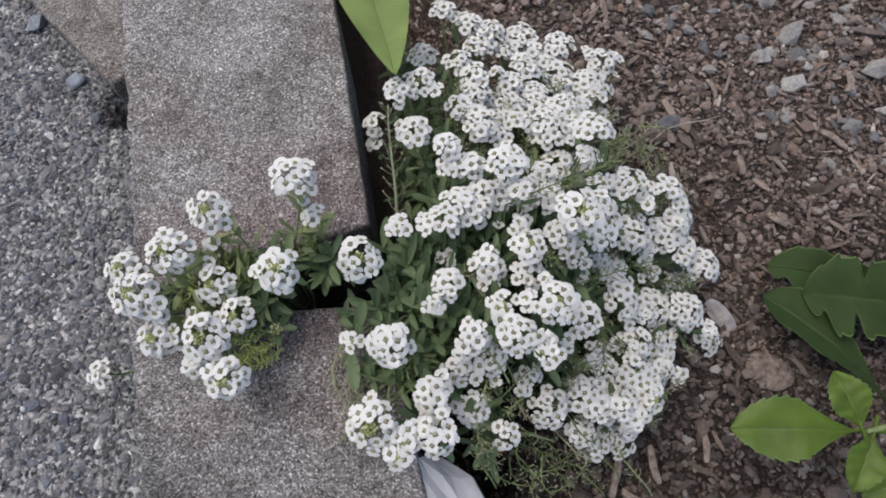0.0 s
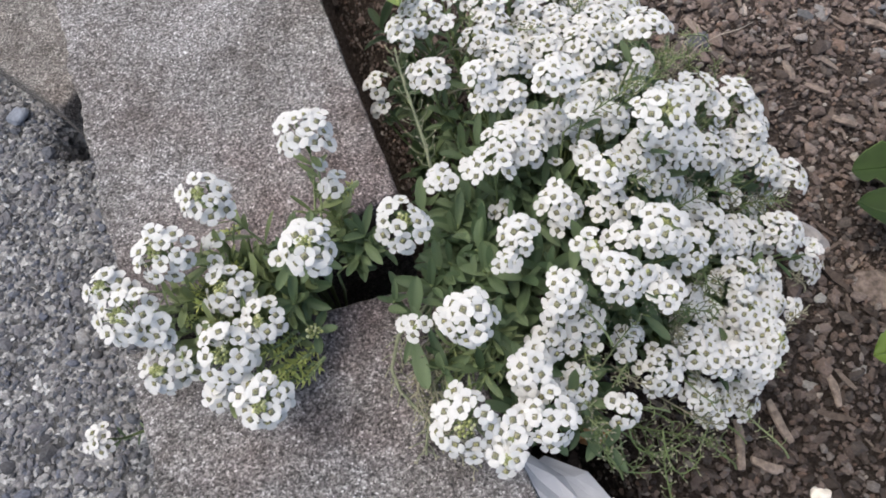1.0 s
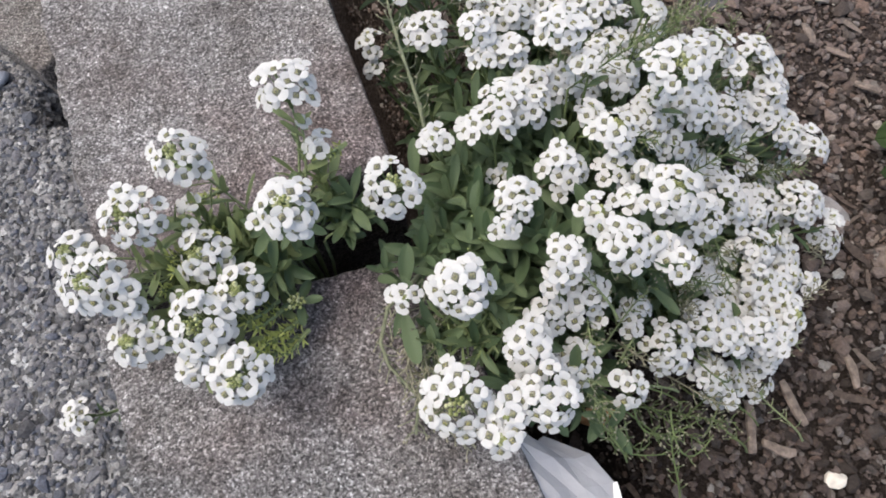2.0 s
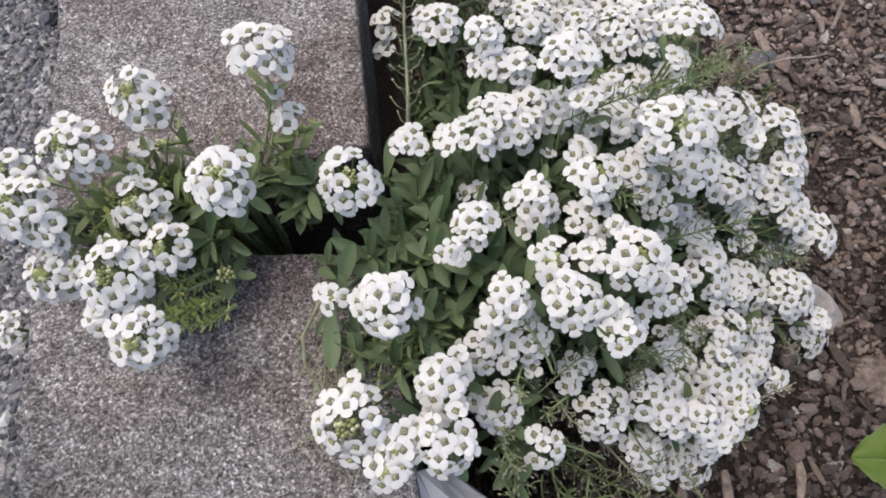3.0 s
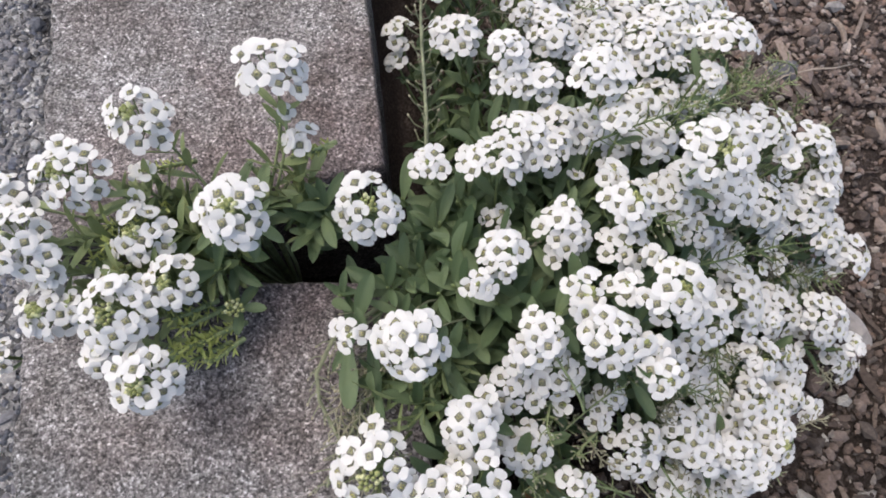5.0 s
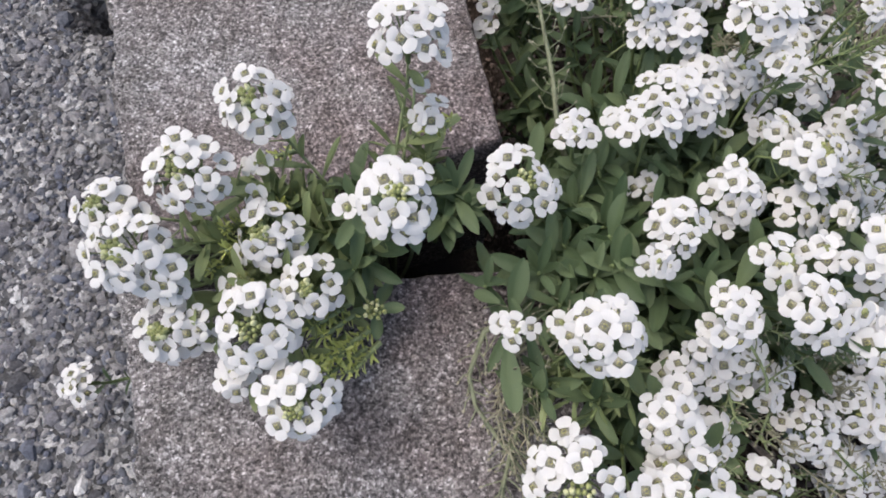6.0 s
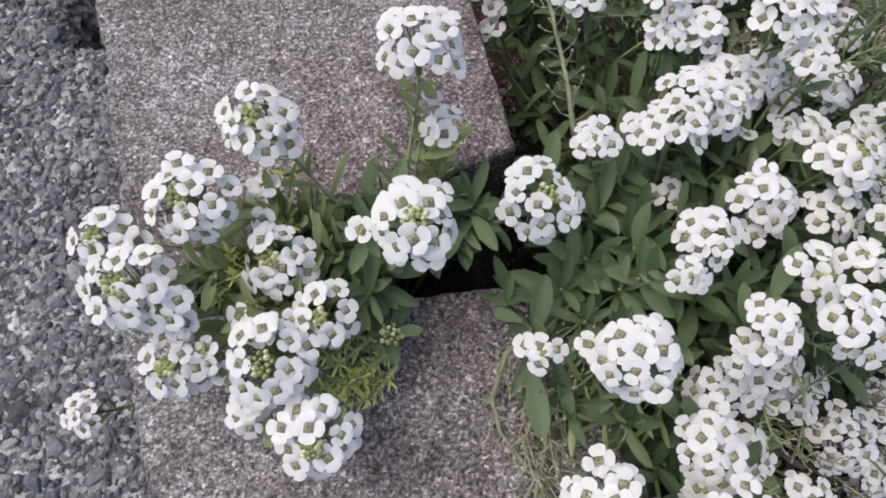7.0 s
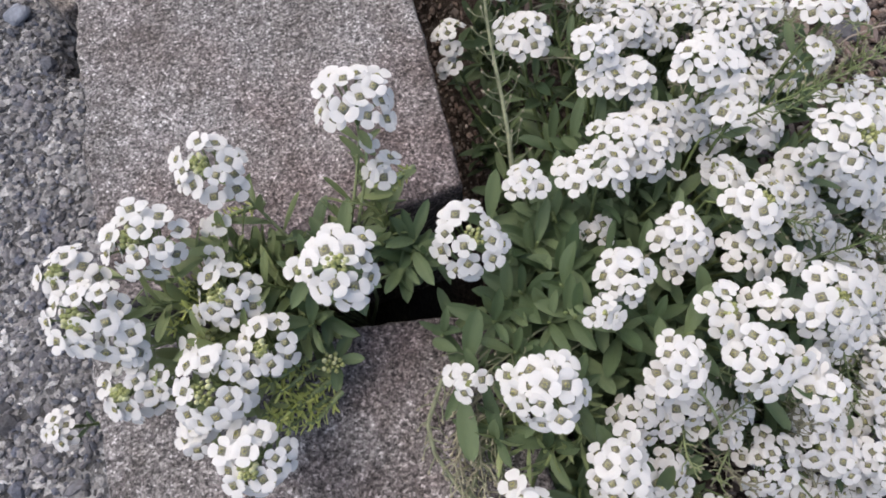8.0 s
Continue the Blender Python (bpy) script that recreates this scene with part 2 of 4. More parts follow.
class Shape:
    """Vertices, faces and material slots that grow into one mesh."""

    def __init__(self):
        self.v, self.f, self.s = [], [], []

    def grid(self, rows, slot=0):
        base, cols = len(self.v), len(rows[0])
        for row in rows:
            self.v.extend(row)
        for i in range(len(rows) - 1):
            for j in range(cols - 1):
                a = base + i * cols + j
                self.f.append((a, a + 1, a + cols + 1, a + cols))
                self.s.append(slot)

    def tube(self, line, radii, sides=5, slot=0):
        base = len(self.v)
        up = Vector((0.31, 0.17, 0.93))
        for i, p in enumerate(line):
            p = Vector(p)
            way = Vector(line[min(i + 1, len(line) - 1)]) - Vector(line[max(i - 1, 0)])
            way.normalize()
            a = way.cross(up)
            if a.length < 1e-3:
                a = way.cross(Vector((1, 0, 0)))
            a.normalize()
            b = way.cross(a)
            for k in range(sides):
                w = 2 * math.pi * k / sides
                self.v.append(p + radii[i] * (math.cos(w) * a + math.sin(w) * b))
        for i in range(len(line) - 1):
            for k in range(sides):
                q = base + i * sides
                self.f.append((q + k, q + (k + 1) % sides, q + sides + (k + 1) % sides, q + sides + k))
                self.s.append(slot)
        self.f.append(tuple(base + (len(line) - 1) * sides + k for k in range(sides)))
        self.s.append(slot)

    def blob(self, centre, radii, m=None, slot=0, rings=3, sides=6):
        """A small rounded body."""
        base, centre = len(self.v), Vector(centre)
        m = m or Matrix.Identity(3)
        for i in range(rings + 2):
            th = math.pi * i / (rings + 1)
            for k in range(sides):
                ph = 2 * math.pi * k / sides
                p = Vector((radii[0] * math.sin(th) * math.cos(ph), radii[1] * math.sin(th) * math.sin(ph), radii[2] * math.cos(th)))
                self.v.append(centre + m @ p)
        for i in range(rings + 1):
            for k in range(sides):
                q = base + i * sides
                self.f.append((q + k, q + sides + k, q + sides + (k + 1) % sides, q + (k + 1) % sides))
                self.s.append(slot)

    def mesh(self, name, *mats, smooth=True):
        return mesh_of(name, self.v, self.f, *mats, smooth=smooth, slots=self.s)


def frame_of(way, spin=0.0):
    """A turn that carries z onto the given way."""
    q = Vector((0, 0, 1)).rotation_difference(Vector(way).normalized())
    return (q.to_matrix() @ Matrix.Rotation(spin, 3, "Z"))


def bezier(p0, p1, p2, p3, n):
    out = []
    for i in range(n + 1):
        t = i / n
        u = 1 - t
        out.append(u * u * u * p0 + 3 * u * u * t * p1 + 3 * u * t * t * p2 + t * t * t * p3)
    return out


# ---- ground ----
def far_ground():
    verts, faces, n = [(0.09, 0.34, -0.4)], [], 96
    rings = ((0.6, -0.4), (0.8, -0.05), (0.95, -0.03), (1.2, -0.02), (1.6, -0.025), (2.4, -0.02), (5, -0.02), (20, 0.0), (120, 0.0), (900, 0.0))
    for r, z in rings:
        for k in range(n):
            a = 2 * math.pi * k / n
            x, y = 0.09 + r * math.cos(a), 0.34 + r * math.sin(a)
            verts.append((x, y, z + (0.02 * noise.noise((x * 2, y * 2, 0.5)) if 0.7 < r < 3 else 0)))
    for k in range(n):
        faces.append((0, 1 + k, 1 + (k + 1) % n))
        for ring in range(len(rings) - 1):
            q = 1 + ring * n
            faces.append((q + k, q + n + k, q + n + (k + 1) % n, q + (k + 1) % n))
    ob = new("ground", mesh_of("ground", verts, faces, FAR_GROUND))
    tagged(ob, "bare brown and grey yard ground reaching the horizon", "ground", kind="structure")


def sheet(name, x0, x1, y0, y1, step, height, mat, label, category):
    s = Shape()
    nx, ny = round((x1 - x0) / step), round((y1 - y0) / step)
    s.grid([[Vector((x0 + (x1 - x0) * j / nx, y0 + (y1 - y0) * i / ny, height(x0 + (x1 - x0) * j / nx, y0 + (y1 - y0) * i / ny)))
             for j in range(nx + 1)] for i in range(ny + 1)])
    return tagged(new(name, s.mesh(name, mat)), label, category, kind="structure")


def gravel_z(x, y):
    fall = min(1.0, max(0.0, (-x - 0.45) / 0.4)) + min(1.0, max(0.0, (y - 0.76) / 0.4)) + min(1.0, max(0.0, (-y - 0.12) / 0.4))
    hole = 0.09 * math.exp(-((x + 0.1385) ** 2 + (y - 0.399) ** 2) / 0.00013)
    return 0.004 - hole + 0.0025 * noise.noise((x * 28, y * 28, 0.3)) + 0.0012 * noise.noise((x * 120, y * 120, 4.1)) - 0.07 * fall


def soil_z(x, y):
    fall = min(1.0, max(0.0, (x - 0.62) / 0.4)) + min(1.0, max(0.0, (y - 0.76) / 0.4)) + min(1.0, max(0.0, (-y - 0.12) / 0.4))
    dip = 0.25 * math.exp(-((x - 0.087 + 0.13 * (y - 0.25)) / (0.041 + 0.08 * min(0.15, max(0.0, y - 0.32)))) ** 2) * (y > 0.05)
    return (0.004 - dip + 0.03 * min(0.5, max(-0.2, y - 0.1)) + 0.006 * noise.noise((x * 14, y * 14, 2.2)) + 0.003 * noise.noise((x * 60, y * 60, 7.7))
            + 0.0015 * noise.noise((x * 190, y * 190, 1.9)) - 0.07 * fall)


far_ground()
path = sheet("gravel_path", -0.95, 0.0, -0.6, 1.26, 0.0075, gravel_z, GRAVEL_BASE, "compacted grey gravel path with embedded pebbles", "gravel path")
bed = sheet("soil_bed", -0.02, 1.1, -0.6, 1.26, 0.0075, soil_z, SOIL, "dark brown crumbly garden soil with wood bits", "garden bed")


def crumb_shapes(count, jitter, seed):
    """A few rough convex pebbles or crumbs, about 1 across, to be scattered."""
    dice = random.Random(seed)
    shapes = []
    for _ in range(count):
        bm = bmesh.new()
        bmesh.ops.create_icosphere(bm, subdivisions=1, radius=0.5)
        for v in bm.verts:
            v.co *= 1 + dice.uniform(-jitter, jitter)
        shapes.append(([v.co.copy() for v in bm.verts], [tuple(v.index for v in f.verts) for f in bm.faces]))
        bm.free()
    return shapes


def scatter(name, shapes, count, pick, height, sizes, flat, sink, mat, label, category, smooth, seed):
    dice = random.Random(seed)
    verts, faces = [], []
    done = 0
    while done < count:
        x, y = pick(dice)
        if x is None:
            continue
        done += 1
        vs, fs = dice.choice(shapes)
        size = sizes(dice)
        m = (Matrix.Translation((x, y, height(x, y) + size * flat * sink))
             @ Euler((dice.uniform(-0.35, 0.35), dice.uniform(-0.35, 0.35), dice.uniform(0, 6.3))).to_matrix().to_4x4()
             @ Matrix.Diagonal((size * dice.uniform(0.8, 1.4), size * dice.uniform(0.6, 1.0), size * flat * dice.uniform(0.7, 1.3), 1)))
        base = len(verts)
        verts.extend(m @ v for v in vs)
        faces.extend(tuple(base + i for i in f) for f in fs)
    ob = new(name, mesh_of(name, verts, faces, mat, smooth=smooth))
    return tagged(ob, label, category, kind="stuff")


# ---- edging blocks ----
UPPER = [(-0.058, 0.2135), (0.0722, 0.2535), (0.0448, 0.425), (-0.1035, 0.441)]
LOWER = [(-0.0625, 0.2010), (-0.0262, 0.030), (0.117, 0.040), (0.0815, 0.2035)]
SLAB = [(-0.1375, 0.4055), (-0.075, 0.462), (0.010, 0.620), (-0.190, 0.760), (-0.372, 0.655)]


def inside(poly, x, y, grow=0.0):
    cx, cy = sum(p[0] for p in poly) / len(poly), sum(p[1] for p in poly) / len(poly)
    hit = False
    for i, (ax, ay) in enumerate(poly):
        bx, by = poly[(i + 1) % len(poly)]
        ax, ay, bx, by = (c + (c - m) * grow for c, m in ((ax, cx), (ay, cy), (bx, cx), (by, cy)))
        if (ay > y) != (by > y) and x < ax + (y - ay) / (by - ay) * (bx - ax):
            hit = not hit
    return hit


def block(poly, top, rough, seed, label):
    """A wall block: fine rings of points from the top's middle over a worn edge and down the sides."""
    cx, cy = sum(p[0] for p in poly) / len(poly), sum(p[1] for p in poly) / len(poly)
    edge = []
    for i, a in enumerate(poly):
        b = poly[(i + 1) % len(poly)]
        n = max(2, round(math.dist(a, b) / 0.0025))
        for k in range(n):
            t = k / n
            edge.append((a[0] + (b[0] - a[0]) * t, a[1] + (b[1] - a[1]) * t, rough[i]))
    n = len(edge)
    rings = [(s, 0.0) for s in (0.12, 0.3, 0.48, 0.64, 0.76, 0.85, 0.91, 0.95, 0.975, 0.99)]
    rings += [(1.0, 0.0009), (1.005, 0.0026), (1.006, 0.006)] + [(1.006, 0.006 + (top + 0.014) * k / 7) for k in range(1, 8)]
    s = Shape()
    s.v.append(Vector((cx, cy, top)))
    for scale, drop in rings:
        for x, y, r in edge:
            px, py = cx + (x - cx) * scale, cy + (y - cy) * scale
            out = Vector((x - cx, y - cy, 0)).normalized()
            keep = max(0.0, (scale - 0.9) / 0.1)
            w = noise.noise((px * 45 + seed, py * 45, drop * 45)) + 0.6 * noise.noise((px * 160, py * 160 + seed, drop * 160)) + 0.4 * noise.noise((px * 420, py * 420, drop * 420))
            chip = r * w * keep
            z = top - drop + 0.0005 * noise.noise((px * 30, py * 30, seed)) + 0.00035 * noise.noise((px * 350, py * 350, seed))
            z -= keep * max(0.0, noise.noise((px * 70, py * 70, seed + 5))) * 0.0016
            s.v.append(Vector((px, py, z)) + out * chip)
    for k in range(n):
        s.f.append((0, 1 + k, 1 + (k + 1) % n))
        s.s.append(0)
        for i in range(len(rings) - 1):
            q = 1 + i * n
            s.f.append((q + k, q + n + k, q + n + (k + 1) % n, q + (k + 1) % n))
            s.s.append(0)
    ob = new("concrete_block", s.mesh("concrete_block", CONCRETE))
    return tagged(ob, label, "concrete block", "edging blocks")


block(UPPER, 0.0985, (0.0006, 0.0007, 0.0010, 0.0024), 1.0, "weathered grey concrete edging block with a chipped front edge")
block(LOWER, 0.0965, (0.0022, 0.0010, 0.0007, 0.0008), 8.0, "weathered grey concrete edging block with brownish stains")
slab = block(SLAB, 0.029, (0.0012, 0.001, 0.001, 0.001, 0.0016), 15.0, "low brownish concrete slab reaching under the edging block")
slab.name = slab.data.name = "paving_slab"
slab["category"], slab["group"] = "paving slab", ""
slab.data.materials[0] = OLD_CONCRETE


# ---- sweet alyssum ----
def flower_mesh(seed):
    """One small flower: four rounded petals round a green eye with stamens. About 6 mm across, facing up."""
    dice = random.Random(seed)
    s = Shape()
    lift = dice.uniform(-0.2, 0.35)
    for k in range(4):
        turn = Matrix.Rotation(math.radians(90 * k + dice.uniform(-9, 9)), 3, "Z")
        long, wide = 3.75 * dice.uniform(0.92, 1.08), 3.8 * dice.uniform(0.93, 1.08)
        cup, droop, twist = dice.uniform(-0.08, 0.24), dice.uniform(-0.1, 0.3) - lift, dice.uniform(-0.2, 0.2)
        rows = []
        for u in (0.0, 0.2, 0.42, 0.62, 0.78, 0.89, 0.96, 1.0):
            r = 0.9 + (long - 0.9) * u
            half = wide / 2 * (0.5 + 0.5 * math.sin(math.pi / 2 * min(1, u / 0.55))) if u < 0.6 else wide / 2 * math.sqrt(max(0.04, 1 - ((u - 0.6) / 0.41) ** 2.0))
            row = []
            for v in (-1, -0.55, 0, 0.55, 1):
                z = -0.4 * (1 - u) ** 2.2 + 0.16 * math.sin(math.pi * u) - 0.6 * droop * u * u + cup * v * v * 0.45 * u + twist * v * u
                row.append(turn @ Vector((r - 0.12 * v * v * u, half * v, z)) * 0.001)
            rows.append(row)
        s.grid(rows)
    ring = [Vector((1.5 * math.cos(a) * (1.06 if k % 2 else 0.96), 1.5 * math.sin(a) * (1.06 if k % 2 else 0.96), -0.3)) * 0.001
            for k, a in enumerate(math.pi / 4 * i for i in range(8))]
    base = len(s.v)
    s.v.append(Vector((0, 0, -0.0002)))
    s.v.extend(ring)
    s.v.append(Vector((0, 0, -0.0022)))
    for k in range(8):
        s.f.append((base, base + 1 + k, base + 1 + (k + 1) % 8))
        s.s.append(1)
        s.f.append((base + 9, base + 1 + (k + 1) % 8, base + 1 + k))
        s.s.append(3)
    for k in range(6):
        a = 1.05 * k + dice.uniform(-0.2, 0.2)
        s.blob((0.00052 * math.cos(a), 0.00052 * math.sin(a), 0.00008), (0.0002, 0.0002, 0.00032), slot=2, rings=1, sides=4)
    s.blob((0, 0, 0.0001), (0.00024, 0.00024, 0.0005), slot=1, rings=1, sides=5)
    return s.mesh("flower", PETAL, EYE_GREEN, ANTHER, STEM)


def leaf_mesh(seed, ratio, mat, name="leaf"):
    """A lance-shaped leaf along +x, one unit long, with a sunk midrib and a bowed blade."""
    dice = random.Random(seed)
    s = Shape()
    bow, fold, wave = dice.uniform(0.05, 0.3), dice.uniform(0.12, 0.45), dice.uniform(-0.06, 0.06)
    rows = []
    for u in (0.0, 0.1, 0.25, 0.42, 0.6, 0.76, 0.9, 1.0):
        half = ratio / 2 * (0.16 + 0.84 * math.sin(math.pi * min(1, u ** 1.15 * 0.86 + 0.05)) ** 1.1) * (1 if u < 0.95 else 0.12)
        z = 0.14 * u - bow * u * u
        rows.append([Vector((u, half * v + wave * u * u, z + fold * abs(v) * half * 1.1 - (0.012 if v == 0 else 0))) for v in (-1, -0.5, 0, 0.5, 1)])
    s.grid(rows)
    return s.mesh(name, mat)


FLOWERS = [flower_mesh(i) for i in range(9)]
LEAVES = [leaf_mesh(i, r, LEAF) for i, r in enumerate((0.25, 0.30, 0.33, 0.28, 0.24, 0.31))]
YOUNG = [leaf_mesh(30 + i, r, FRESH) for i, r in enumerate((0.23, 0.28, 0.25))]
NARROW = [leaf_mesh(50 + i, r, FRESH) for i, r in enumerate((0.15, 0.18, 0.13))]
NEEDLES = [leaf_mesh(40 + i, 0.2, LIME, "young_leaf") for i in range(3)]


def flower_head(plant, centre, size, axis, buds, dice, full=False):
    """A domed cluster of flowers round a middle; size is its outer radius in metres."""
    axis = Vector(axis).normalized()
    mm = size * 1000
    ball = max(size - 0.0023, 0.0018)
    wide = (dice.uniform(0.93, 1.09), dice.uniform(0.93, 1.09))
    bare = dice.uniform(0, 6.3)
    turn = frame_of(axis, dice.uniform(0, 6.3))
    m = Matrix.Translation(centre) @ turn.to_4x4()
    s = Shape()
    foot = Vector((0, 0, -size * 1.1))
    s.tube([foot, Vector((0, 0, -size * 0.4)), Vector((0, 0, size * 0.3))], [0.0009, 0.0009, 0.0006], 5, 0)
    low, high = (math.cos(radians(19)), math.cos(radians(98))) if buds else (math.cos(radians(7)), math.cos(radians(100)))
    if full:
        low, high = math.cos(radians(27 if buds else 7)), math.cos(radians(116))
    flat = mm < 9 and not buds and not full
    if flat:
        high = math.cos(radians(80))
    count = 1 if mm < 3.9 else 2 if mm < 4.8 else 3 if mm < 5.6 else max(4, round(0.134 * (mm - 0.4) ** 2 * (low - high) / 1.23))
    for_ring = count < 4
    spots = []
    for i in range(count):
        c = 0.75 if for_ring else low + (high - low) * (i + 0.5) / count
        th, ph = math.acos(c) + dice.uniform(-0.15, 0.15), i * (6.283 / count if for_ring else 2.39996) + dice.uniform(-0.26, 0.26)
        out = Vector((math.sin(th) * math.cos(ph), math.sin(th) * math.sin(ph), math.cos(th)))
        if not for_ring and c < 0.55 and math.cos(ph - bare) > 0.85 and dice.random() < 0.45:
            continue
        reach = ball * dice.uniform(0.82, 1.14) * (1.5 if for_ring and count > 1 else 1)
        at = Vector((out.x * wide[0], out.y * wide[1], out.z * (0.95 if full else 0.5 if flat else 0.76 if out.z > 0 else 1.4))) * reach
        face = (out * 0.6 + Vector((0, 0, 0.6)) + Vector((dice.uniform(-1, 1), dice.uniform(-1, 1), dice.uniform(-1, 1))) * 0.2).normalized()
        spots.append((at, face))
        start = Vector((0, 0, -size * 0.75 + size * 0.9 * (1 - th / 1.9)))
        s.tube([start, start.lerp(at, 0.55) - Vector((0, 0, size * 0.06)), at - face * 0.0018], [0.00035, 0.0003, 0.0003], 3, 0)
    for i in range(16 if buds else 3):
        r, ph = ball * 0.33 * math.sqrt((i + 0.5) / 16), i * 2.4
        big = dice.uniform(0.0006, 0.00105)
        s.blob((r * math.cos(ph), r * math.sin(ph), ball * (0.82 if full and buds else 0.6 if buds else 0.45) - 0.3 * r), (big, big, big * 1.35), slot=2 if i % 4 == 3 else 1, rings=2, sides=6)
    head = hang("flower_head", s.mesh("flower_head", STEM, BUD, PALE_BUD), plant, m, "domed cluster of white flowers with green buds" if buds else "domed cluster of white flowers")
    for at, face in spots:
        fm = m @ Matrix.Translation(at) @ (frame_of(face, dice.uniform(0, 6.3)).to_4x4()) @ Matrix.Scale(dice.uniform(0.88, 1.18), 4)
        hang("flower", dice.choice(FLOWERS), head, fm)
    return m @ foot


def leafy_stem(plant, line, leaves, length, dice, mesh_set, thick=0.0009, start=0.25, mat=STEM, rise=0.55):
    s = Shape()
    n = len(line) - 1
    s.tube(line, [thick * (1.25 - 0.6 * i / n) for i in range(n + 1)], 5)
    stem = hang("stem", s.mesh("stem", mat), plant, Matrix.Identity(4))
    for i in range(leaves):
        t = start + (0.985 - start) * (i + dice.uniform(0.1, 0.9)) / leaves
        f = t * n
        k = min(n - 1, int(f))
        p = Vector(line[k]).lerp(Vector(line[k + 1]), f - k)
        way = (Vector(line[k + 1]) - Vector(line[k])).normalized()
        side = frame_of(way) @ Vector((math.cos(2.4 * i), math.sin(2.4 * i), 0))
        aim = (side + way * dice.uniform(0.2, 0.2 + rise) + Vector((0, 0, 0.25))).normalized()
        up = (way + Vector((0, 0, 0.8))).normalized()
        y = up.cross(aim).normalized()
        z = aim.cross(y)
        turn = Matrix((aim, y, z)).transposed() @ Matrix.Rotation(dice.uniform(-0.5, 0.5), 3, "X")
        hang("leaf", dice.choice(mesh_set), stem, Matrix.Translation(p) @ turn.to_4x4() @ Matrix.Scale(length * dice.uniform(0.65, 1.2), 4))


def seed_stalk(plant, line, count, dice, mat=STEM, long=0.0085, thick=0.00046):
    """A spent flower stalk: bare, with thin side stalks that end in tiny pods."""
    s = Shape()
    n = len(line) - 1
    s.tube(line, [thick * (1.2 - 0.6 * i / n) for i in range(n + 1)], 5, 0)
    for i in range(count):
        f = (0.2 + 0.79 * (i + 0.5) / count) * n
        k = min(n - 1, int(f))
        p = Vector(line[k]).lerp(Vector(line[k + 1]), f - k)
        way = (Vector(line[k + 1]) - Vector(line[k])).normalized()
        side = frame_of(way) @ Vector((math.cos(2.4 * i), math.sin(2.4 * i), 0))
        reach = long * dice.uniform(0.7, 1.15) * (1 - 0.35 * i / count)
        mid = p + (side * 0.75 + way * 0.4) * reach * 0.6
        end = mid + (side * 0.45 + way * dice.uniform(0.2, 0.9)) * reach * 0.5
        s.tube([p, mid, end], [0.0003, 0.00025, 0.00022], 3, 0)
        s.blob(end, (0.0006, 0.00045, 0.0009), frame_of(end - mid), slot=1, rings=1, sides=5)
    stalk = hang("seed_stalk", s.mesh("seed_stalk", mat, DRY), plant, Matrix.Identity(4), "bare green stalk with tiny seed pods")
    tagged(stalk, kind="stuff")


def stem_line(root, foot, axis, lean, dice, n=9):
    root, foot = Vector(root), Vector(foot)
    reach = foot - root
    p1 = root + Vector((reach.x * lean, reach.y * lean, reach.z * 0.62)) + Vector((dice.uniform(-1, 1), dice.uniform(-1, 1), 0)) * 0.006
    p2 = foot - Vector(axis) * reach.length * 0.35
    return bezier(root, p1, p2, foot, n)


def tilt_away(x, y, cx, cy, amount):
    out = Vector((x - cx, y - cy, 0)) * amount
    return (Vector((0, -0.12, 1)) + out).normalized()


# middles of the flower heads: x, y, z in metres and radius in millimetres, from the back of the mound to its front
REAR_HEADS = [
    (0.1193, 0.4087, 0.0985, 9.5), (0.1289, 0.4063, 0.0933, 8.2), (0.1372, 0.4012, 0.0934, 10.0), (0.1734, 0.4001, 0.0786, 13.1), (0.1516, 0.3948, 0.0917, 10.9),
    (0.1989, 0.3898, 0.0823, 12.0), (0.1808, 0.3877, 0.0820, 9.2), (0.1669, 0.3875, 0.0802, 10.2), (0.1050, 0.3869, 0.0781, 11.1), (0.1444, 0.3861, 0.0899, 11.7),
    (0.1395, 0.3808, 0.0921, 8.0), (0.2291, 0.3795, 0.0789, 11.1), (0.1886, 0.3759, 0.0837, 7.3), (0.1967, 0.3694, 0.0798, 11.8), (0.2352, 0.3682, 0.0788, 3.8),
    (0.1723, 0.3651, 0.0940, 10.6), (0.1288, 0.3634, 0.1012, 10.4), (0.2159, 0.3605, 0.0801, 11.8), (0.1975, 0.3561, 0.0819, 9.0), (0.2171, 0.3536, 0.0810, 9.3),
    (0.1528, 0.3528, 0.1055, 5.9),
]
BACK_HEADS = [
    (0.1624, 0.3495, 0.0977, 10.3), (0.2203, 0.3484, 0.0819, 8.0), (0.1387, 0.3476, 0.1107, 10.0), (0.1773, 0.3452, 0.0927, 10.4), (0.1498, 0.3368, 0.0955, 8.6),
    (0.1376, 0.3357, 0.1082, 10.0), (0.1035, 0.3349, 0.1207, 10.5), (0.1778, 0.3341, 0.0954, 11.2), (0.1587, 0.3333, 0.0986, 9.2), (0.0723, 0.3305, 0.0833, 9.0),
    (0.1621, 0.3302, 0.0987, 9.3), (0.1123, 0.3296, 0.1222, 5.1), (0.0915, 0.3270, 0.1245, 9.5), (0.1273, 0.3255, 0.1099, 9.0), (0.1931, 0.3248, 0.1039, 12.6),
    (0.1355, 0.3233, 0.1087, 10.0), (0.0722, 0.3209, 0.0758, 6.5), (0.1666, 0.3170, 0.1052, 8.2), (0.1615, 0.3166, 0.1065, 8.8), (0.1979, 0.3155, 0.1070, 7.6),
    (0.1814, 0.3122, 0.1033, 13.0),
]
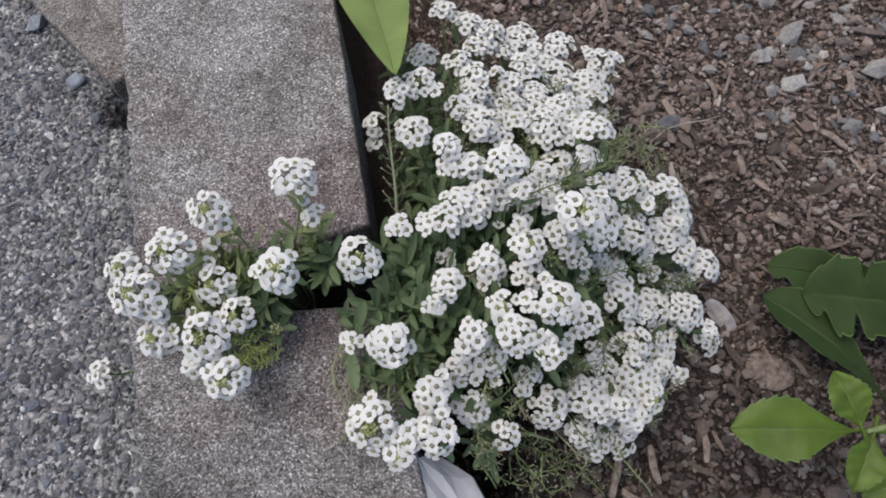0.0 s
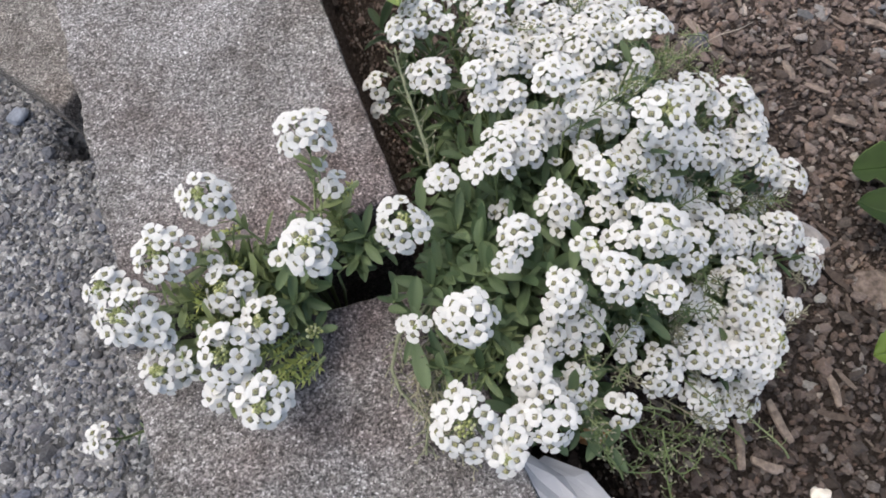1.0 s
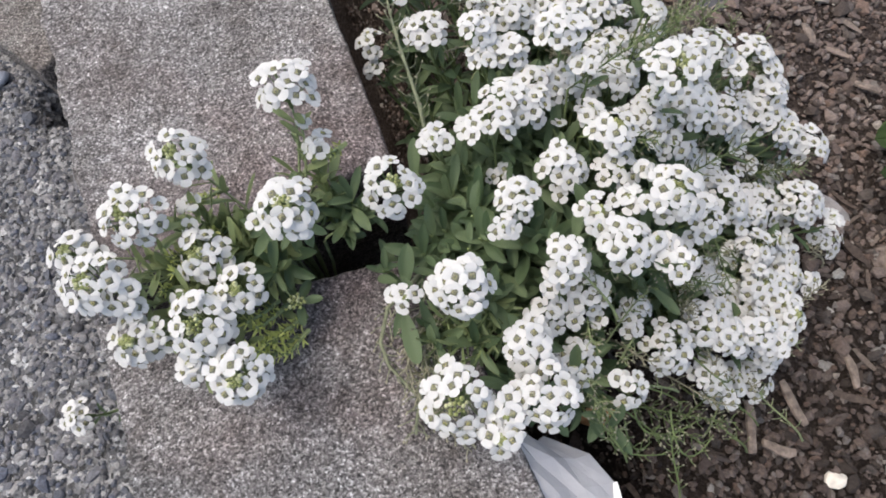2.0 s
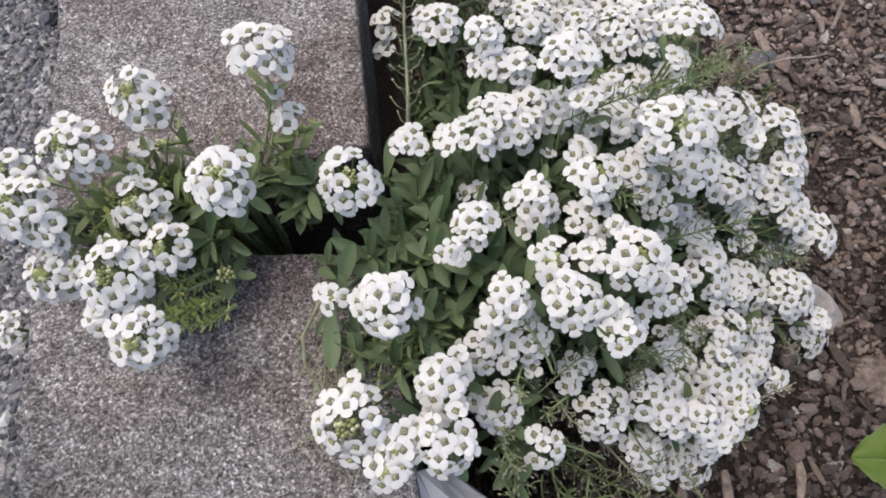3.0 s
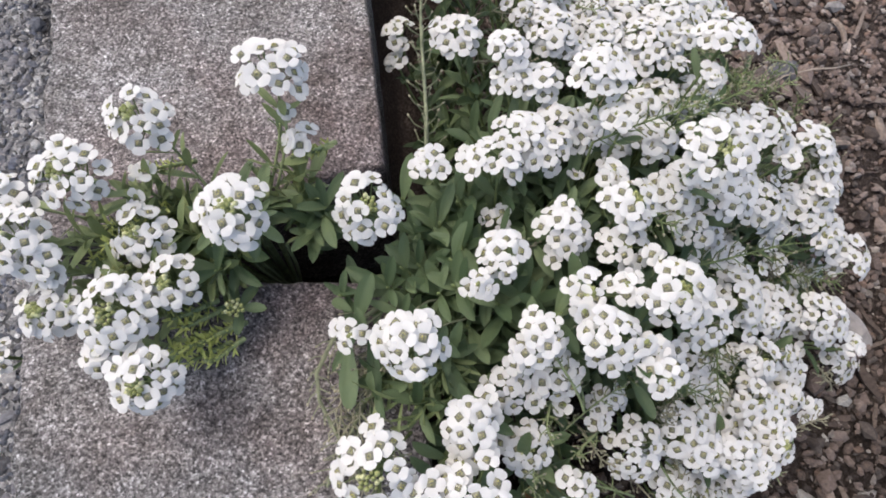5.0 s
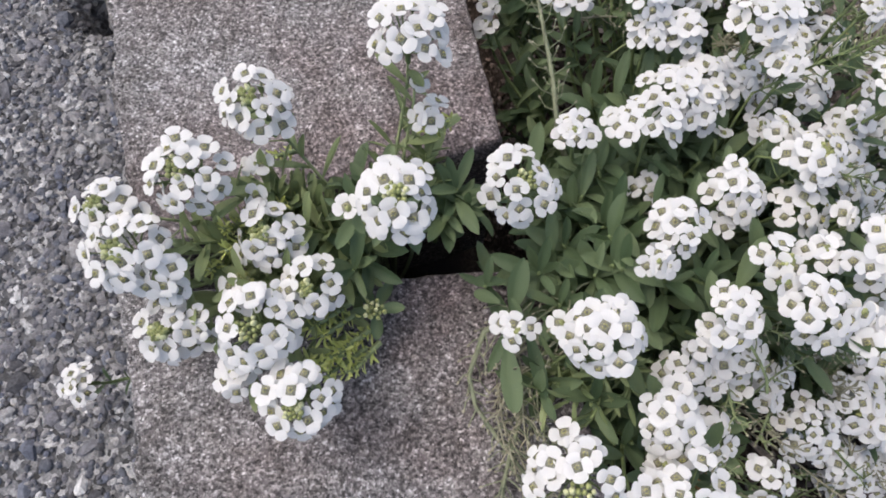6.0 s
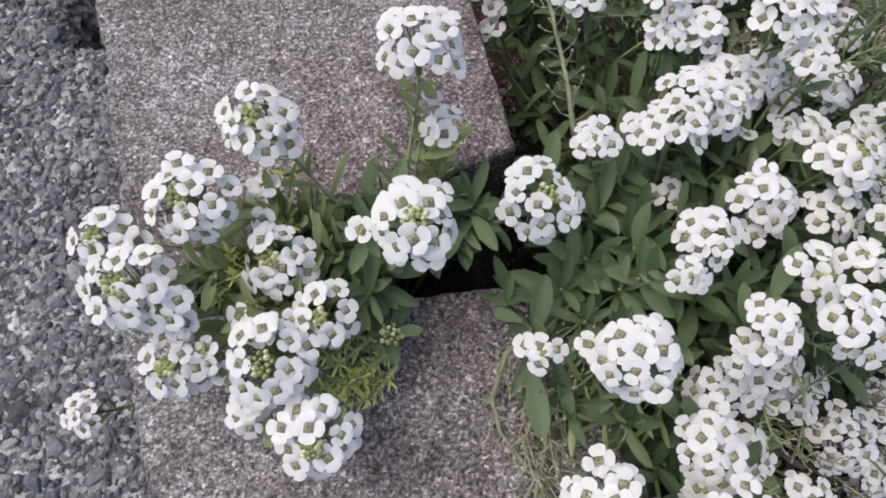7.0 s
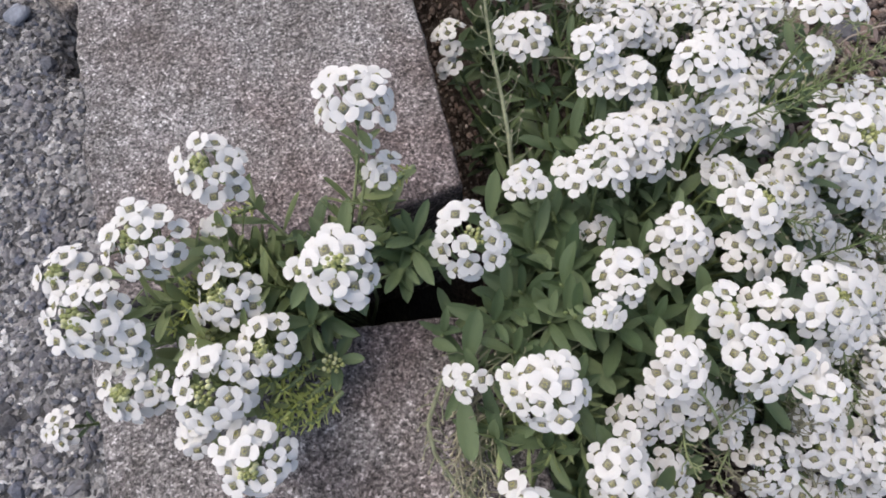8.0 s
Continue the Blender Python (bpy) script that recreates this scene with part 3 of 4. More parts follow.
SHOULDER_HEADS = [
    (0.1403, 0.3106, 0.1112, 11.5), (0.1472, 0.3077, 0.1061, 8.7), (0.0995, 0.3073, 0.1120, 12.0), (0.2066, 0.2990, 0.0893, 10.3), (0.1879, 0.2920, 0.0948, 10.7),
    (0.2006, 0.2911, 0.1361, 11.7), (0.1186, 0.2838, 0.1352, 9.6), (0.1749, 0.2816, 0.1061, 6.2), (0.1815, 0.2780, 0.1023, 6.2), (0.1313, 0.2753, 0.1264, 9.3),
    (0.1205, 0.2746, 0.1274, 9.3), (0.2544, 0.2738, 0.0915, 10.5), (0.1670, 0.2706, 0.1125, 5.2), (0.1516, 0.2688, 0.1435, 12.0), (0.2447, 0.2678, 0.0831, 6.6),
    (0.2607, 0.2676, 0.0854, 10.1), (0.2078, 0.2674, 0.1146, 8.6), (0.1539, 0.2650, 0.1180, 7.9), (0.1486, 0.2627, 0.1149, 10.1), (0.1379, 0.2622, 0.1208, 9.1),
    (0.1773, 0.2607, 0.1138, 11.2), (0.2627, 0.2602, 0.0797, 9.6),
]
CROWN_HEADS = [
    (0.1650, 0.2599, 0.1077, 6.5), (0.2590, 0.2529, 0.0751, 12.1), (0.2089, 0.2516, 0.1186, 6.2), (0.1245, 0.2505, 0.1271, 11.5), (0.1338, 0.2496, 0.1238, 9.6),
    (0.2310, 0.2494, 0.0849, 12.2), (0.2624, 0.2437, 0.0731, 7.8), (0.1840, 0.2411, 0.1262, 5.0), (0.2746, 0.2403, 0.0553, 8.9), (0.2445, 0.2399, 0.0627, 4.8),
    (0.1123, 0.2389, 0.1294, 11.2), (0.0910, 0.2384, 0.1279, 8.3), (0.2038, 0.2378, 0.1149, 11.3), (0.2078, 0.2377, 0.0797, 9.9), (0.1558, 0.2363, 0.1306, 6.5),
    (0.2788, 0.2360, 0.0367, 5.2), (0.1801, 0.2354, 0.1185, 9.1), (0.2838, 0.2350, 0.0571, 11.9), (0.2756, 0.2339, 0.0318, 6.1), (0.2146, 0.2330, 0.0722, 7.7),
    (0.2262, 0.2325, 0.0682, 3.9),
]
MIDDLE_HEADS = [
    (0.2506, 0.2320, 0.0560, 5.9), (0.1828, 0.2282, 0.1155, 6.6), (0.2395, 0.2265, 0.0621, 2.5), (0.2620, 0.2242, 0.0383, 5.4), (0.2223, 0.2226, 0.0697, 7.7),
    (0.1965, 0.2204, 0.0904, 4.0), (0.1391, 0.2170, 0.1267, 10.0), (0.2495, 0.2115, 0.0506, 13.0), (0.1387, 0.2093, 0.1201, 6.8), (0.2219, 0.2085, 0.0766, 10.8),
    (0.2681, 0.2066, 0.0558, 12.8), (0.1689, 0.2060, 0.1296, 4.2), (0.1173, 0.2048, 0.1313, 10.1), (0.2280, 0.1990, 0.0685, 7.5), (0.2506, 0.1974, 0.0420, 5.2),
    (0.2686, 0.1971, 0.0483, 3.7), (0.1091, 0.1937, 0.1323, 6.3), (0.2608, 0.1937, 0.0408, 5.2), (0.2934, 0.1935, 0.0231, 9.9), (0.2330, 0.1911, 0.0606, 3.8),
    (0.1905, 0.1894, 0.1108, 10.7), (0.2330, 0.1853, 0.0644, 9.2),
    (0.1176, 0.2270, 0.1075, 5.4), (0.1473, 0.2449, 0.1100, 3.6), (0.1608, 0.2479, 0.1100, 6.2),
]
FLANK_HEADS = [
    (0.1419, 0.1846, 0.1374, 3.8), (0.2519, 0.1843, 0.0486, 10.3), (0.2285, 0.1774, 0.0593, 6.4), (0.0800, 0.1772, 0.1321, 3.4), (0.0685, 0.1772, 0.1243, 7.7),
    (0.1502, 0.1768, 0.1354, 10.8), (0.1291, 0.1767, 0.1308, 10.1), (0.1605, 0.1754, 0.1380, 2.5), (0.2049, 0.1754, 0.0635, 6.3), (0.1241, 0.1722, 0.1241, 6.3),
    (0.2512, 0.1720, 0.0493, 8.3), (0.2128, 0.1706, 0.0551, 9.9), (0.1383, 0.1692, 0.1063, 10.1), (0.2291, 0.1685, 0.0629, 10.8), (0.2413, 0.1665, 0.0557, 7.5),
    (0.1624, 0.1654, 0.0823, 8.9), (0.1677, 0.1654, 0.1333, 7.7), (0.1211, 0.1650, 0.1063, 9.1), (0.1310, 0.1629, 0.1052, 5.3), (0.1425, 0.1605, 0.0984, 3.6),
    (0.2188, 0.1579, 0.0581, 6.8),
]
FRONT_HEADS = [
    (0.2345, 0.1578, 0.0608, 9.6), (0.2038, 0.1578, 0.0670, 7.7), (0.1588, 0.1576, 0.0818, 5.0), (0.1125, 0.1556, 0.1213, 6.6), (0.1937, 0.1530, 0.0712, 11.3),
    (0.1072, 0.1489, 0.1288, 9.5), (0.2172, 0.1479, 0.0682, 9.7), (0.1735, 0.1471, 0.0757, 12.1), (0.2016, 0.1469, 0.0695, 9.7), (0.2103, 0.1446, 0.0593, 6.7),
    (0.1121, 0.1437, 0.1259, 7.7), (0.2250, 0.1404, 0.0611, 9.3), (0.1060, 0.1389, 0.1220, 6.4), (0.2252, 0.1349, 0.0475, 6.9), (0.1938, 0.1345, 0.0551, 10.0),
    (0.1031, 0.1335, 0.1309, 4.9), (0.2141, 0.1335, 0.0368, 8.3), (0.1451, 0.1311, 0.0962, 9.0), (0.1098, 0.1297, 0.1326, 10.8), (0.2236, 0.1293, 0.0307, 9.6),
    (0.0945, 0.1272, 0.1309, 8.9), (0.2065, 0.1270, 0.0408, 8.7), (0.0885, 0.1711, 0.1427, 11.5),
]
BUDDED_HEADS = [
    (0.1847, 0.2358, 0.1501, 12.4), (0.2264, 0.2715, 0.1055, 11.7), (0.1601, 0.2230, 0.1354, 10.7), (0.1598, 0.2123, 0.1230, 9.6), (0.1715, 0.1913, 0.1387, 11.3),
    (0.1442, 0.1918, 0.1333, 8.5), (0.0799, 0.1356, 0.1301, 13.6), (0.0911, 0.1212, 0.1287, 7.7), (0.1285, 0.1452, 0.0967, 11.6),
    (0.2369, 0.1517, 0.0609, 10.0),
]
# on the plant in the gap between the blocks
GAP_HEADS = [
    (0.0404, 0.2519, 0.1598, 11.8), (0.0462, 0.2447, 0.1330, 6.4), (0.0417, 0.2480, 0.1442, 2.4), (-0.0068, 0.2295, 0.1325, 4.2), (-0.0063, 0.2198, 0.1328, 3.6),
    (-0.0132, 0.1936, 0.1285, 3.0), (-0.0217, 0.1791, 0.1211, 3.1), (0.0226, 0.2081, 0.1464, 3.8), (0.0015, 0.1777, 0.1305, 6.6), (-0.0053, 0.1871, 0.1364, 6.1),
    (-0.0299, 0.1963, 0.1405, 7.8), (0.0021, 0.1666, 0.1264, 6.1), (0.0046, 0.1875, 0.1277, 5.4), (-0.0285, 0.1916, 0.1323, 4.9), (-0.0240, 0.1837, 0.1264, 5.4),
]
GAP_BUDDED_HEADS = [
    (-0.0031, 0.2071, 0.1315, 11.0), (0.0094, 0.1904, 0.1315, 9.6), (-0.0038, 0.1795, 0.1345, 12.7), (0.0074, 0.1587, 0.1314, 11.1), (-0.0127, 0.1667, 0.1234, 5.3),
    (-0.0378, 0.2003, 0.1413, 12.0), (-0.0467, 0.2146, 0.1389, 10.3), (-0.0320, 0.1817, 0.1251, 10.1), (0.0716, 0.2185, 0.1333, 12.0), (-0.0042, 0.2412, 0.1474, 11.0),
    (-0.0212, 0.2203, 0.1479, 12.1), (0.0363, 0.2043, 0.1612, 11.5), (-0.0129, 0.1689, 0.1239, 6.2),
]


def crown_height(heads, x, y):
    """The height of the canopy over a place, from the heads round it."""
    total = weight = 0.0
    for hx, hy, hz, _ in heads:
        w = 1 / ((hx - x) ** 2 + (hy - y) ** 2 + 1e-4) ** 1.5
        total, weight = total + w * hz, weight + w
    return total / weight


def main_plant():
    dice = random.Random(11)
    root = Vector((0.155, 0.225, 0.006))
    plant = thing("sweet_alyssum", root, "mounded sweet alyssum covered in white flower clusters growing in garden soil", "flowering plant", "sweet alyssum")
    blooms = [(h, False) for h in REAR_HEADS + BACK_HEADS + SHOULDER_HEADS + CROWN_HEADS + MIDDLE_HEADS + FLANK_HEADS + FRONT_HEADS] + [(h, True) for h in BUDDED_HEADS]
    heads = [(x, y, z + 0.0006 * r, r) for (x, y, z, r), _ in blooms]
    for (x, y, z, r), budded in blooms:
        axis = tilt_away(x, y, 0.16, 0.23, 2.2)
        foot = flower_head(plant, (x, y, z), r * 0.001, axis, budded, dice, r > 9 and x < 0.095)
        start = root + Vector((x - root.x, y - root.y, 0)) * dice.uniform(0.05, 0.35)
        leafy_stem(plant, stem_line(start, foot, axis, 0.45, dice), (2 if y < 0.145 else 7) if r > 7 else 3, 0.015, dice, LEAVES, start=0.35)
        for _ in range(dice.choice((1, 1, 2)) if x > 0.17 and y > 0.15 and r > 6 else dice.choice((0, 0, 1)) if x > 0.135 and r > 6 else 0):
            w, far = dice.uniform(0, 6.283), r * 0.001 * dice.uniform(1.1, 1.5)
            spot = Vector((x + far * math.cos(w), y + far * math.sin(w), z - dice.uniform(0.002, 0.012)))
            if spot.x < 0.285 and spot.z > 0.025 and 0.118 < spot.y < 0.395:
                foot = flower_head(plant, spot, dice.uniform(0.0048, 0.0085), (axis + Vector((dice.uniform(-0.4, 0.4), dice.uniform(-0.4, 0.4), 0))).normalized(), False, dice)
                leafy_stem(plant, stem_line(start, foot, axis, 0.45, dice), 1, 0.015, dice, LEAVES, start=0.5)
    for i in range(108):
        a, rr = dice.uniform(0, 6.283), math.sqrt(dice.random())
        x, y = 0.165 + 0.115 * rr * math.cos(a), 0.245 + 0.135 * rr * math.sin(a)
        if x > 0.22 and y > 0.33 or x < 0.105 and y > 0.24 or y < 0.15 and x > 0.15:
            continue
        shoot(plant, heads, root, x, y, dice)
    for x, y, z in ((0.078, 0.197, 0.114), (0.088, 0.208, 0.108), (0.094, 0.226, 0.105), (0.084, 0.187, 0.112), (0.096, 0.196, 0.112), (0.090, 0.156, 0.112), (0.075, 0.160, 0.110), (0.100, 0.172, 0.112), (0.084, 0.228, 0.095), (0.104, 0.214, 0.112)):
        axis = (Vector(((x - 0.11) * 7, (y - 0.21) * 7, 1)) + Vector((dice.uniform(-0.3, 0.3), dice.uniform(-0.3, 0.3), 0))).normalized()
        start = Vector((0.108, 0.205, 0.02))
        leafy_stem(plant, bezier(start, start + Vector((0, 0, 0.07)), Vector((x, y, z)) - axis * 0.02, Vector((x, y, z)), 8), 12, 0.0155, dice, LEAVES, start=0.62)
    for i in range(28):
        x, y = dice.uniform(0.080, 0.108), dice.uniform(0.265, 0.415)
        tip = Vector((x, y, dice.uniform(0.005, 0.062)))
        axis = Vector((dice.uniform(-0.5, 0.1), dice.uniform(-0.3, 0.4), 1)).normalized()
        start = Vector((0.118, y - 0.02, 0.0))
        leafy_stem(plant, stem_line(start, tip, axis, 0.5, dice), 9, 0.019, dice, LEAVES, start=0.45)
    for i in range(16):
        shoot(plant, heads, root, dice.uniform(0.098, 0.145), dice.uniform(0.185, 0.268), dice, (0.006, 0.02))
    for i in range(30):
        shoot(plant, heads, root, *((dice.uniform(0.092, 0.130), dice.uniform(0.17, 0.25)) if i % 3 else (dice.uniform(0.105, 0.14), dice.uniform(0.24, 0.31))), dice)
    for x0, y0, x1, y1, z in ((0.0895, 0.250, 0.085, 0.318, 0.124), (0.075, 0.170, 0.062, 0.130, 0.106), (0.15, 0.135, 0.205, 0.112, 0.04),
                              (0.16, 0.14, 0.19, 0.105, 0.035), (0.21, 0.30, 0.245, 0.325, 0.07), (0.20, 0.31, 0.235, 0.338, 0.08),
                              (0.165, 0.185, 0.20, 0.165, 0.09), (0.19, 0.215, 0.235, 0.225, 0.1), (0.15, 0.23, 0.175, 0.215, 0.135),
                              (0.235, 0.255, 0.265, 0.285, 0.09), (0.15, 0.25, 0.19, 0.262, 0.14), (0.255, 0.23, 0.275, 0.222, 0.06),
                              (0.18, 0.26, 0.215, 0.275, 0.135), (0.21, 0.2, 0.205, 0.165, 0.085), (0.13, 0.15, 0.14, 0.12, 0.09)):
        a, b = Vector((x0, y0, z - 0.012)), Vector((x1, y1, z))
        foot = root.lerp(a, 0.6)
        line = [Vector((foot.x, foot.y, z * 0.45)), a.lerp(foot, 0.3) - Vector((0, 0, 0.012))] + bezier(a, a.lerp(b, 0.3) + Vector((0.002, 0, 0.003)), a.lerp(b, 0.7) - Vector((0.002, 0, 0)), b, 10)
        if x0 < 0.1:
            seed_stalk(plant, line, 36, dice, GREY_STEM, 0.012, 0.0009)
        else:
            seed_stalk(plant, line, 34, dice, long=0.010)
    for dx, dy, bend, thick, mat in ((0.0, 0.0, 0.004, 0.0009, GREY_STEM), (0.012, -0.006, -0.002, 0.00046, DRY), (0.007, -0.014, 0.006, 0.00046, DRY),
                                     (0.016, 0.004, 0.004, 0.0004, GREY_STEM), (0.020, -0.010, -0.004, 0.0004, DRY), (0.005, 0.003, 0.012, 0.0004, GREY_STEM), (0.026, -0.002, -0.006, 0.0004, GREY_STEM)):
        pts = [Vector((0.092, 0.196, 0.09)), Vector((0.076, 0.190, 0.108)), Vector((0.0585, 0.1805, 0.107)), Vector((0.0525, 0.169, 0.105)), Vector((0.0535, 0.157, 0.103)), Vector((0.060, 0.145, 0.102)), Vector((0.068, 0.136, 0.102))]
        seed_stalk(plant, [p + Vector((dx + bend * i / 6, dy + 0.002 * math.sin(1.7 * i + 90 * dx), 0)) for i, p in enumerate(pts)], 34, dice, mat, long=0.009, thick=thick)
    for x, y, z in ((0.083, 0.157, 0.111), (0.092, 0.162, 0.114), (0.075, 0.160, 0.107), (0.088, 0.150, 0.110), (0.079, 0.168, 0.110), (0.099, 0.156, 0.112)):
        start = Vector((0.105, 0.178, 0.085))
        tip = Vector((x, y, z))
        leafy_stem(plant, bezier(start, start + Vector((-0.004, 0, 0.02)), tip + Vector((0.008, 0.006, 0.0)), tip, 7), 13, 0.0125, dice, NARROW, start=0.4, rise=0.9, thick=0.0007)
    for foot, tip, wide in (((0.0663, 0.176, 0.113), (0.0672, 0.1546, 0.108), 0.31), ((0.0685, 0.1845, 0.113), (0.0726, 0.2005, 0.120), 0.36), ((0.0675, 0.1955, 0.111), (0.0575, 0.197, 0.106), 0.38), ((0.0655, 0.189, 0.110), (0.0578, 0.1935, 0.105), 0.42), ((0.073, 0.180, 0.112), (0.077, 0.158, 0.110), 0.21), ((0.070, 0.183, 0.113), (0.060, 0.168, 0.107), 0.2)):
        single_leaf(plant, foot, tip, wide)
    for i in range(11):
        x, y = dice.uniform(0.150, 0.215), dice.uniform(0.105, 0.135)
        b = Vector((x, y, 0.03 + dice.uniform(0, 0.025)))
        a = b + Vector((dice.uniform(-0.035, 0.0), dice.uniform(0.0, 0.03), 0.01))
        bow = Vector((dice.uniform(-0.015, 0.015), dice.uniform(-0.02, 0.0), dice.uniform(-0.01, 0.015)))
        seed_stalk(plant, bezier(a, a.lerp(b, 0.3) + bow, a.lerp(b, 0.7) + bow, b, 9), 10, dice, STEM, 0.006)
    for i in range(180):
        a, rr = dice.uniform(0, 6.283), 0.35 + 0.65 * math.sqrt(dice.random())
        x, y = 0.175 + 0.105 * rr * math.cos(a), 0.235 + 0.125 * rr * math.sin(a)
        if x < 0.125:
            continue
        z = max(0.02, crown_height(heads, x, y) - dice.uniform(-0.003, 0.022))
        b = Vector((x, y, z))
        a = b + Vector((dice.uniform(-0.03, 0.03), dice.uniform(-0.03, 0.03), -0.03))
        seed_stalk(plant, bezier(a, a.lerp(b, 0.3) + Vector((0, 0, 0.01)), b - Vector((0.006, 0, 0.006)), b, 7), 18, dice, (PALE_STEM, STEM, PALE_STEM, DRY)[i % 4], 0.0065)


def single_leaf(plant, foot, tip, wide, mat=LEAF):
    """One leaf from its foot to its tip, its face up."""
    foot, tip = Vector(foot), Vector(tip)
    way = (tip - foot).normalized()
    side = Vector((0, 0, 1)).cross(way).normalized()
    turn = Matrix((way, side, way.cross(side))).transposed().to_4x4()
    hang("leaf", leaf_mesh(60 + round(wide * 100), wide, mat), plant, Matrix.Translation(foot) @ turn @ Matrix.Scale((tip - foot).length, 4))


def shoot(plant, heads, root, x, y, dice, drop=(0.012, 0.032)):
    z = max(0.02, crown_height(heads, x, y) - dice.uniform(*drop))
    axis = (Vector((x - root.x, y - root.y, 0)) * 4 + Vector((dice.uniform(-0.4, 0.4), dice.uniform(-0.4, 0.4), 1))).normalized()
    start = root + Vector((x - root.x, y - root.y, 0)) * dice.uniform(0.2, 0.7)
    leafy_stem(plant, stem_line(start, (x, y, z), axis, 0.5, dice), 12, 0.016, dice, LEAVES, start=0.5)


def gap_plant():
    dice = random.Random(5)
    root = Vector((0.026, 0.221, 0.006))
    plant = thing("sweet_alyssum", root, "sweet alyssum sprouting from the gap between the concrete blocks", "flowering plant", "sweet alyssum")
    for (x, y, z, r), budded in [(h, False) for h in GAP_HEADS] + [(h, True) for h in GAP_BUDDED_HEADS]:
        axis = (Vector((x - 0.03, y - 0.21, 0)) * 2.4 + Vector((0, -0.24, 1))).normalized()
        foot = flower_head(plant, (x, y, z), r * 0.001, axis, budded, dice, r > 9)
        line = gap_line(root, foot, axis, dice)
        leafy_stem(plant, line, 11, 0.0135, dice, YOUNG if x < 0.02 or y > 0.232 else LEAVES, start=0.45, mat=PALE_STEM, thick=0.0007)
    for x, y, z in ((0.030, 0.226, 0.118), (0.020, 0.230, 0.114), (0.046, 0.240, 0.112),
                    (0.010, 0.200, 0.112), (-0.012, 0.208, 0.116), (-0.015, 0.192, 0.112), 
                    (0.000, 0.218, 0.112), (0.018, 0.214, 0.116), (-0.022, 0.212, 0.122), (-0.006, 0.200, 0.124), (0.006, 0.222, 0.120), (-0.012, 0.224, 0.124),
                    (-0.020, 0.190, 0.118), (0.006, 0.196, 0.122), (0.044, 0.236, 0.122), (0.016, 0.200, 0.118), (-0.026, 0.206, 0.130), (-0.012, 0.194, 0.129), (0.001, 0.193, 0.128),
                    (0.006, 0.211, 0.128), (-0.034, 0.208, 0.122), (0.021, 0.197, 0.126), (-0.006, 0.224, 0.130), (0.054, 0.226, 0.116)):
        axis = (Vector(((x - 0.04) * 6, (y - 0.215) * 6, 1)) + Vector((dice.uniform(-0.3, 0.3), dice.uniform(-0.3, 0.3), 0))).normalized()
        leafy_stem(plant, gap_line(root, Vector((x, y, z)), axis, dice)[7:], 13, 0.0145, dice, YOUNG if x < 0.02 or y > 0.234 else LEAVES, start=0.05, mat=STEM, thick=0.0006)
    for x, y, z in ((0.0500, 0.2195, 0.113), (0.0535, 0.2225, 0.116)):
        start = Vector((0.046, 0.2225, 0.075))
        leafy_stem(plant, bezier(start, start + Vector((0, 0, 0.014)), Vector((x, y, z - 0.012)), Vector((x, y, z)), 7), 11, 0.0145, dice, LEAVES, start=0.72, rise=0.3, mat=STEM, thick=0.0007)
    for tip in ((0.0264, 0.1867, 0.116), (-0.011, 0.1945, 0.124)):
        bud_cluster(plant, tip, dice)
    for x, y in ((0.0308, 0.1977), (0.0354, 0.1892), (0.0269, 0.1788), (0.0172, 0.1864), (0.0204, 0.1975)):
        single_leaf(plant, (0.0262, 0.1885, 0.110), (x, y, 0.109), 0.42)
    for x, y, z in ((0.010, 0.170, 0.118), (0.013, 0.1735, 0.116), (0.011, 0.179, 0.120), (0.0165, 0.1695, 0.110), (-0.016, 0.204, 0.128), (-0.010, 0.214, 0.124), (0.006, 0.1725, 0.114), (0.008, 0.181, 0.122),
                    (0.045, 0.243, 0.128), (-0.008, 0.235, 0.124), (-0.022, 0.200, 0.124), (0.0165, 0.1755, 0.112), (0.012, 0.168, 0.112), (-0.002, 0.220, 0.124), (-0.018, 0.212, 0.126)):
        axis = Vector((dice.uniform(-0.6, 0.6), dice.uniform(-0.6, 0.2), 1)).normalized()
        tip = Vector((x, y, z))
        fork = Vector((x + 0.010, y + 0.010, max(0.101, z - 0.012)))
        leafy_stem(plant, bezier(fork, fork.lerp(tip, 0.4), tip - axis * 0.006, tip, 6), 30, 0.0046, dice, NEEDLES, start=0.1, rise=0.9, mat=PALE_STEM)


def bud_mesh(mat):
    s = Shape()
    s.blob((0, 0, 0), (0.0008, 0.0008, 0.00105), rings=3, sides=7)
    return s.mesh("bud", mat)


BUDS = (bud_mesh(BUD), bud_mesh(PALE_BUD))


def bud_cluster(plant, tip, dice):
    """A small head that has not opened: pale green buds on short stalks."""
    tip = Vector(tip)
    s, spots = Shape(), []
    fork = tip + Vector((-0.008, 0.012, -0.009))
    s.tube([fork, fork.lerp(tip, 0.5) + Vector((0, 0, 0.002)), tip], [0.0006, 0.0005, 0.0004], 5)
    for i in range(15):
        r, ph = 0.0034 * math.sqrt((i + 0.5) / 15), 2.4 * i
        spots.append(tip + Vector((r * math.cos(ph), r * math.sin(ph), 0.0022 - 0.3 * r)))
        s.tube([tip - Vector((0, 0, 0.002)), spots[-1]], [0.0002, 0.0002], 3)
    cluster = hang("bud_cluster", s.mesh("bud_cluster", PALE_STEM), plant, Matrix.Identity(4), "small cluster of pale green unopened buds")
    for i, at in enumerate(spots):
        hang("bud", BUDS[i % 3 == 0], cluster, Matrix.Translation(at) @ Matrix.Scale(dice.uniform(0.75, 1.2), 4))


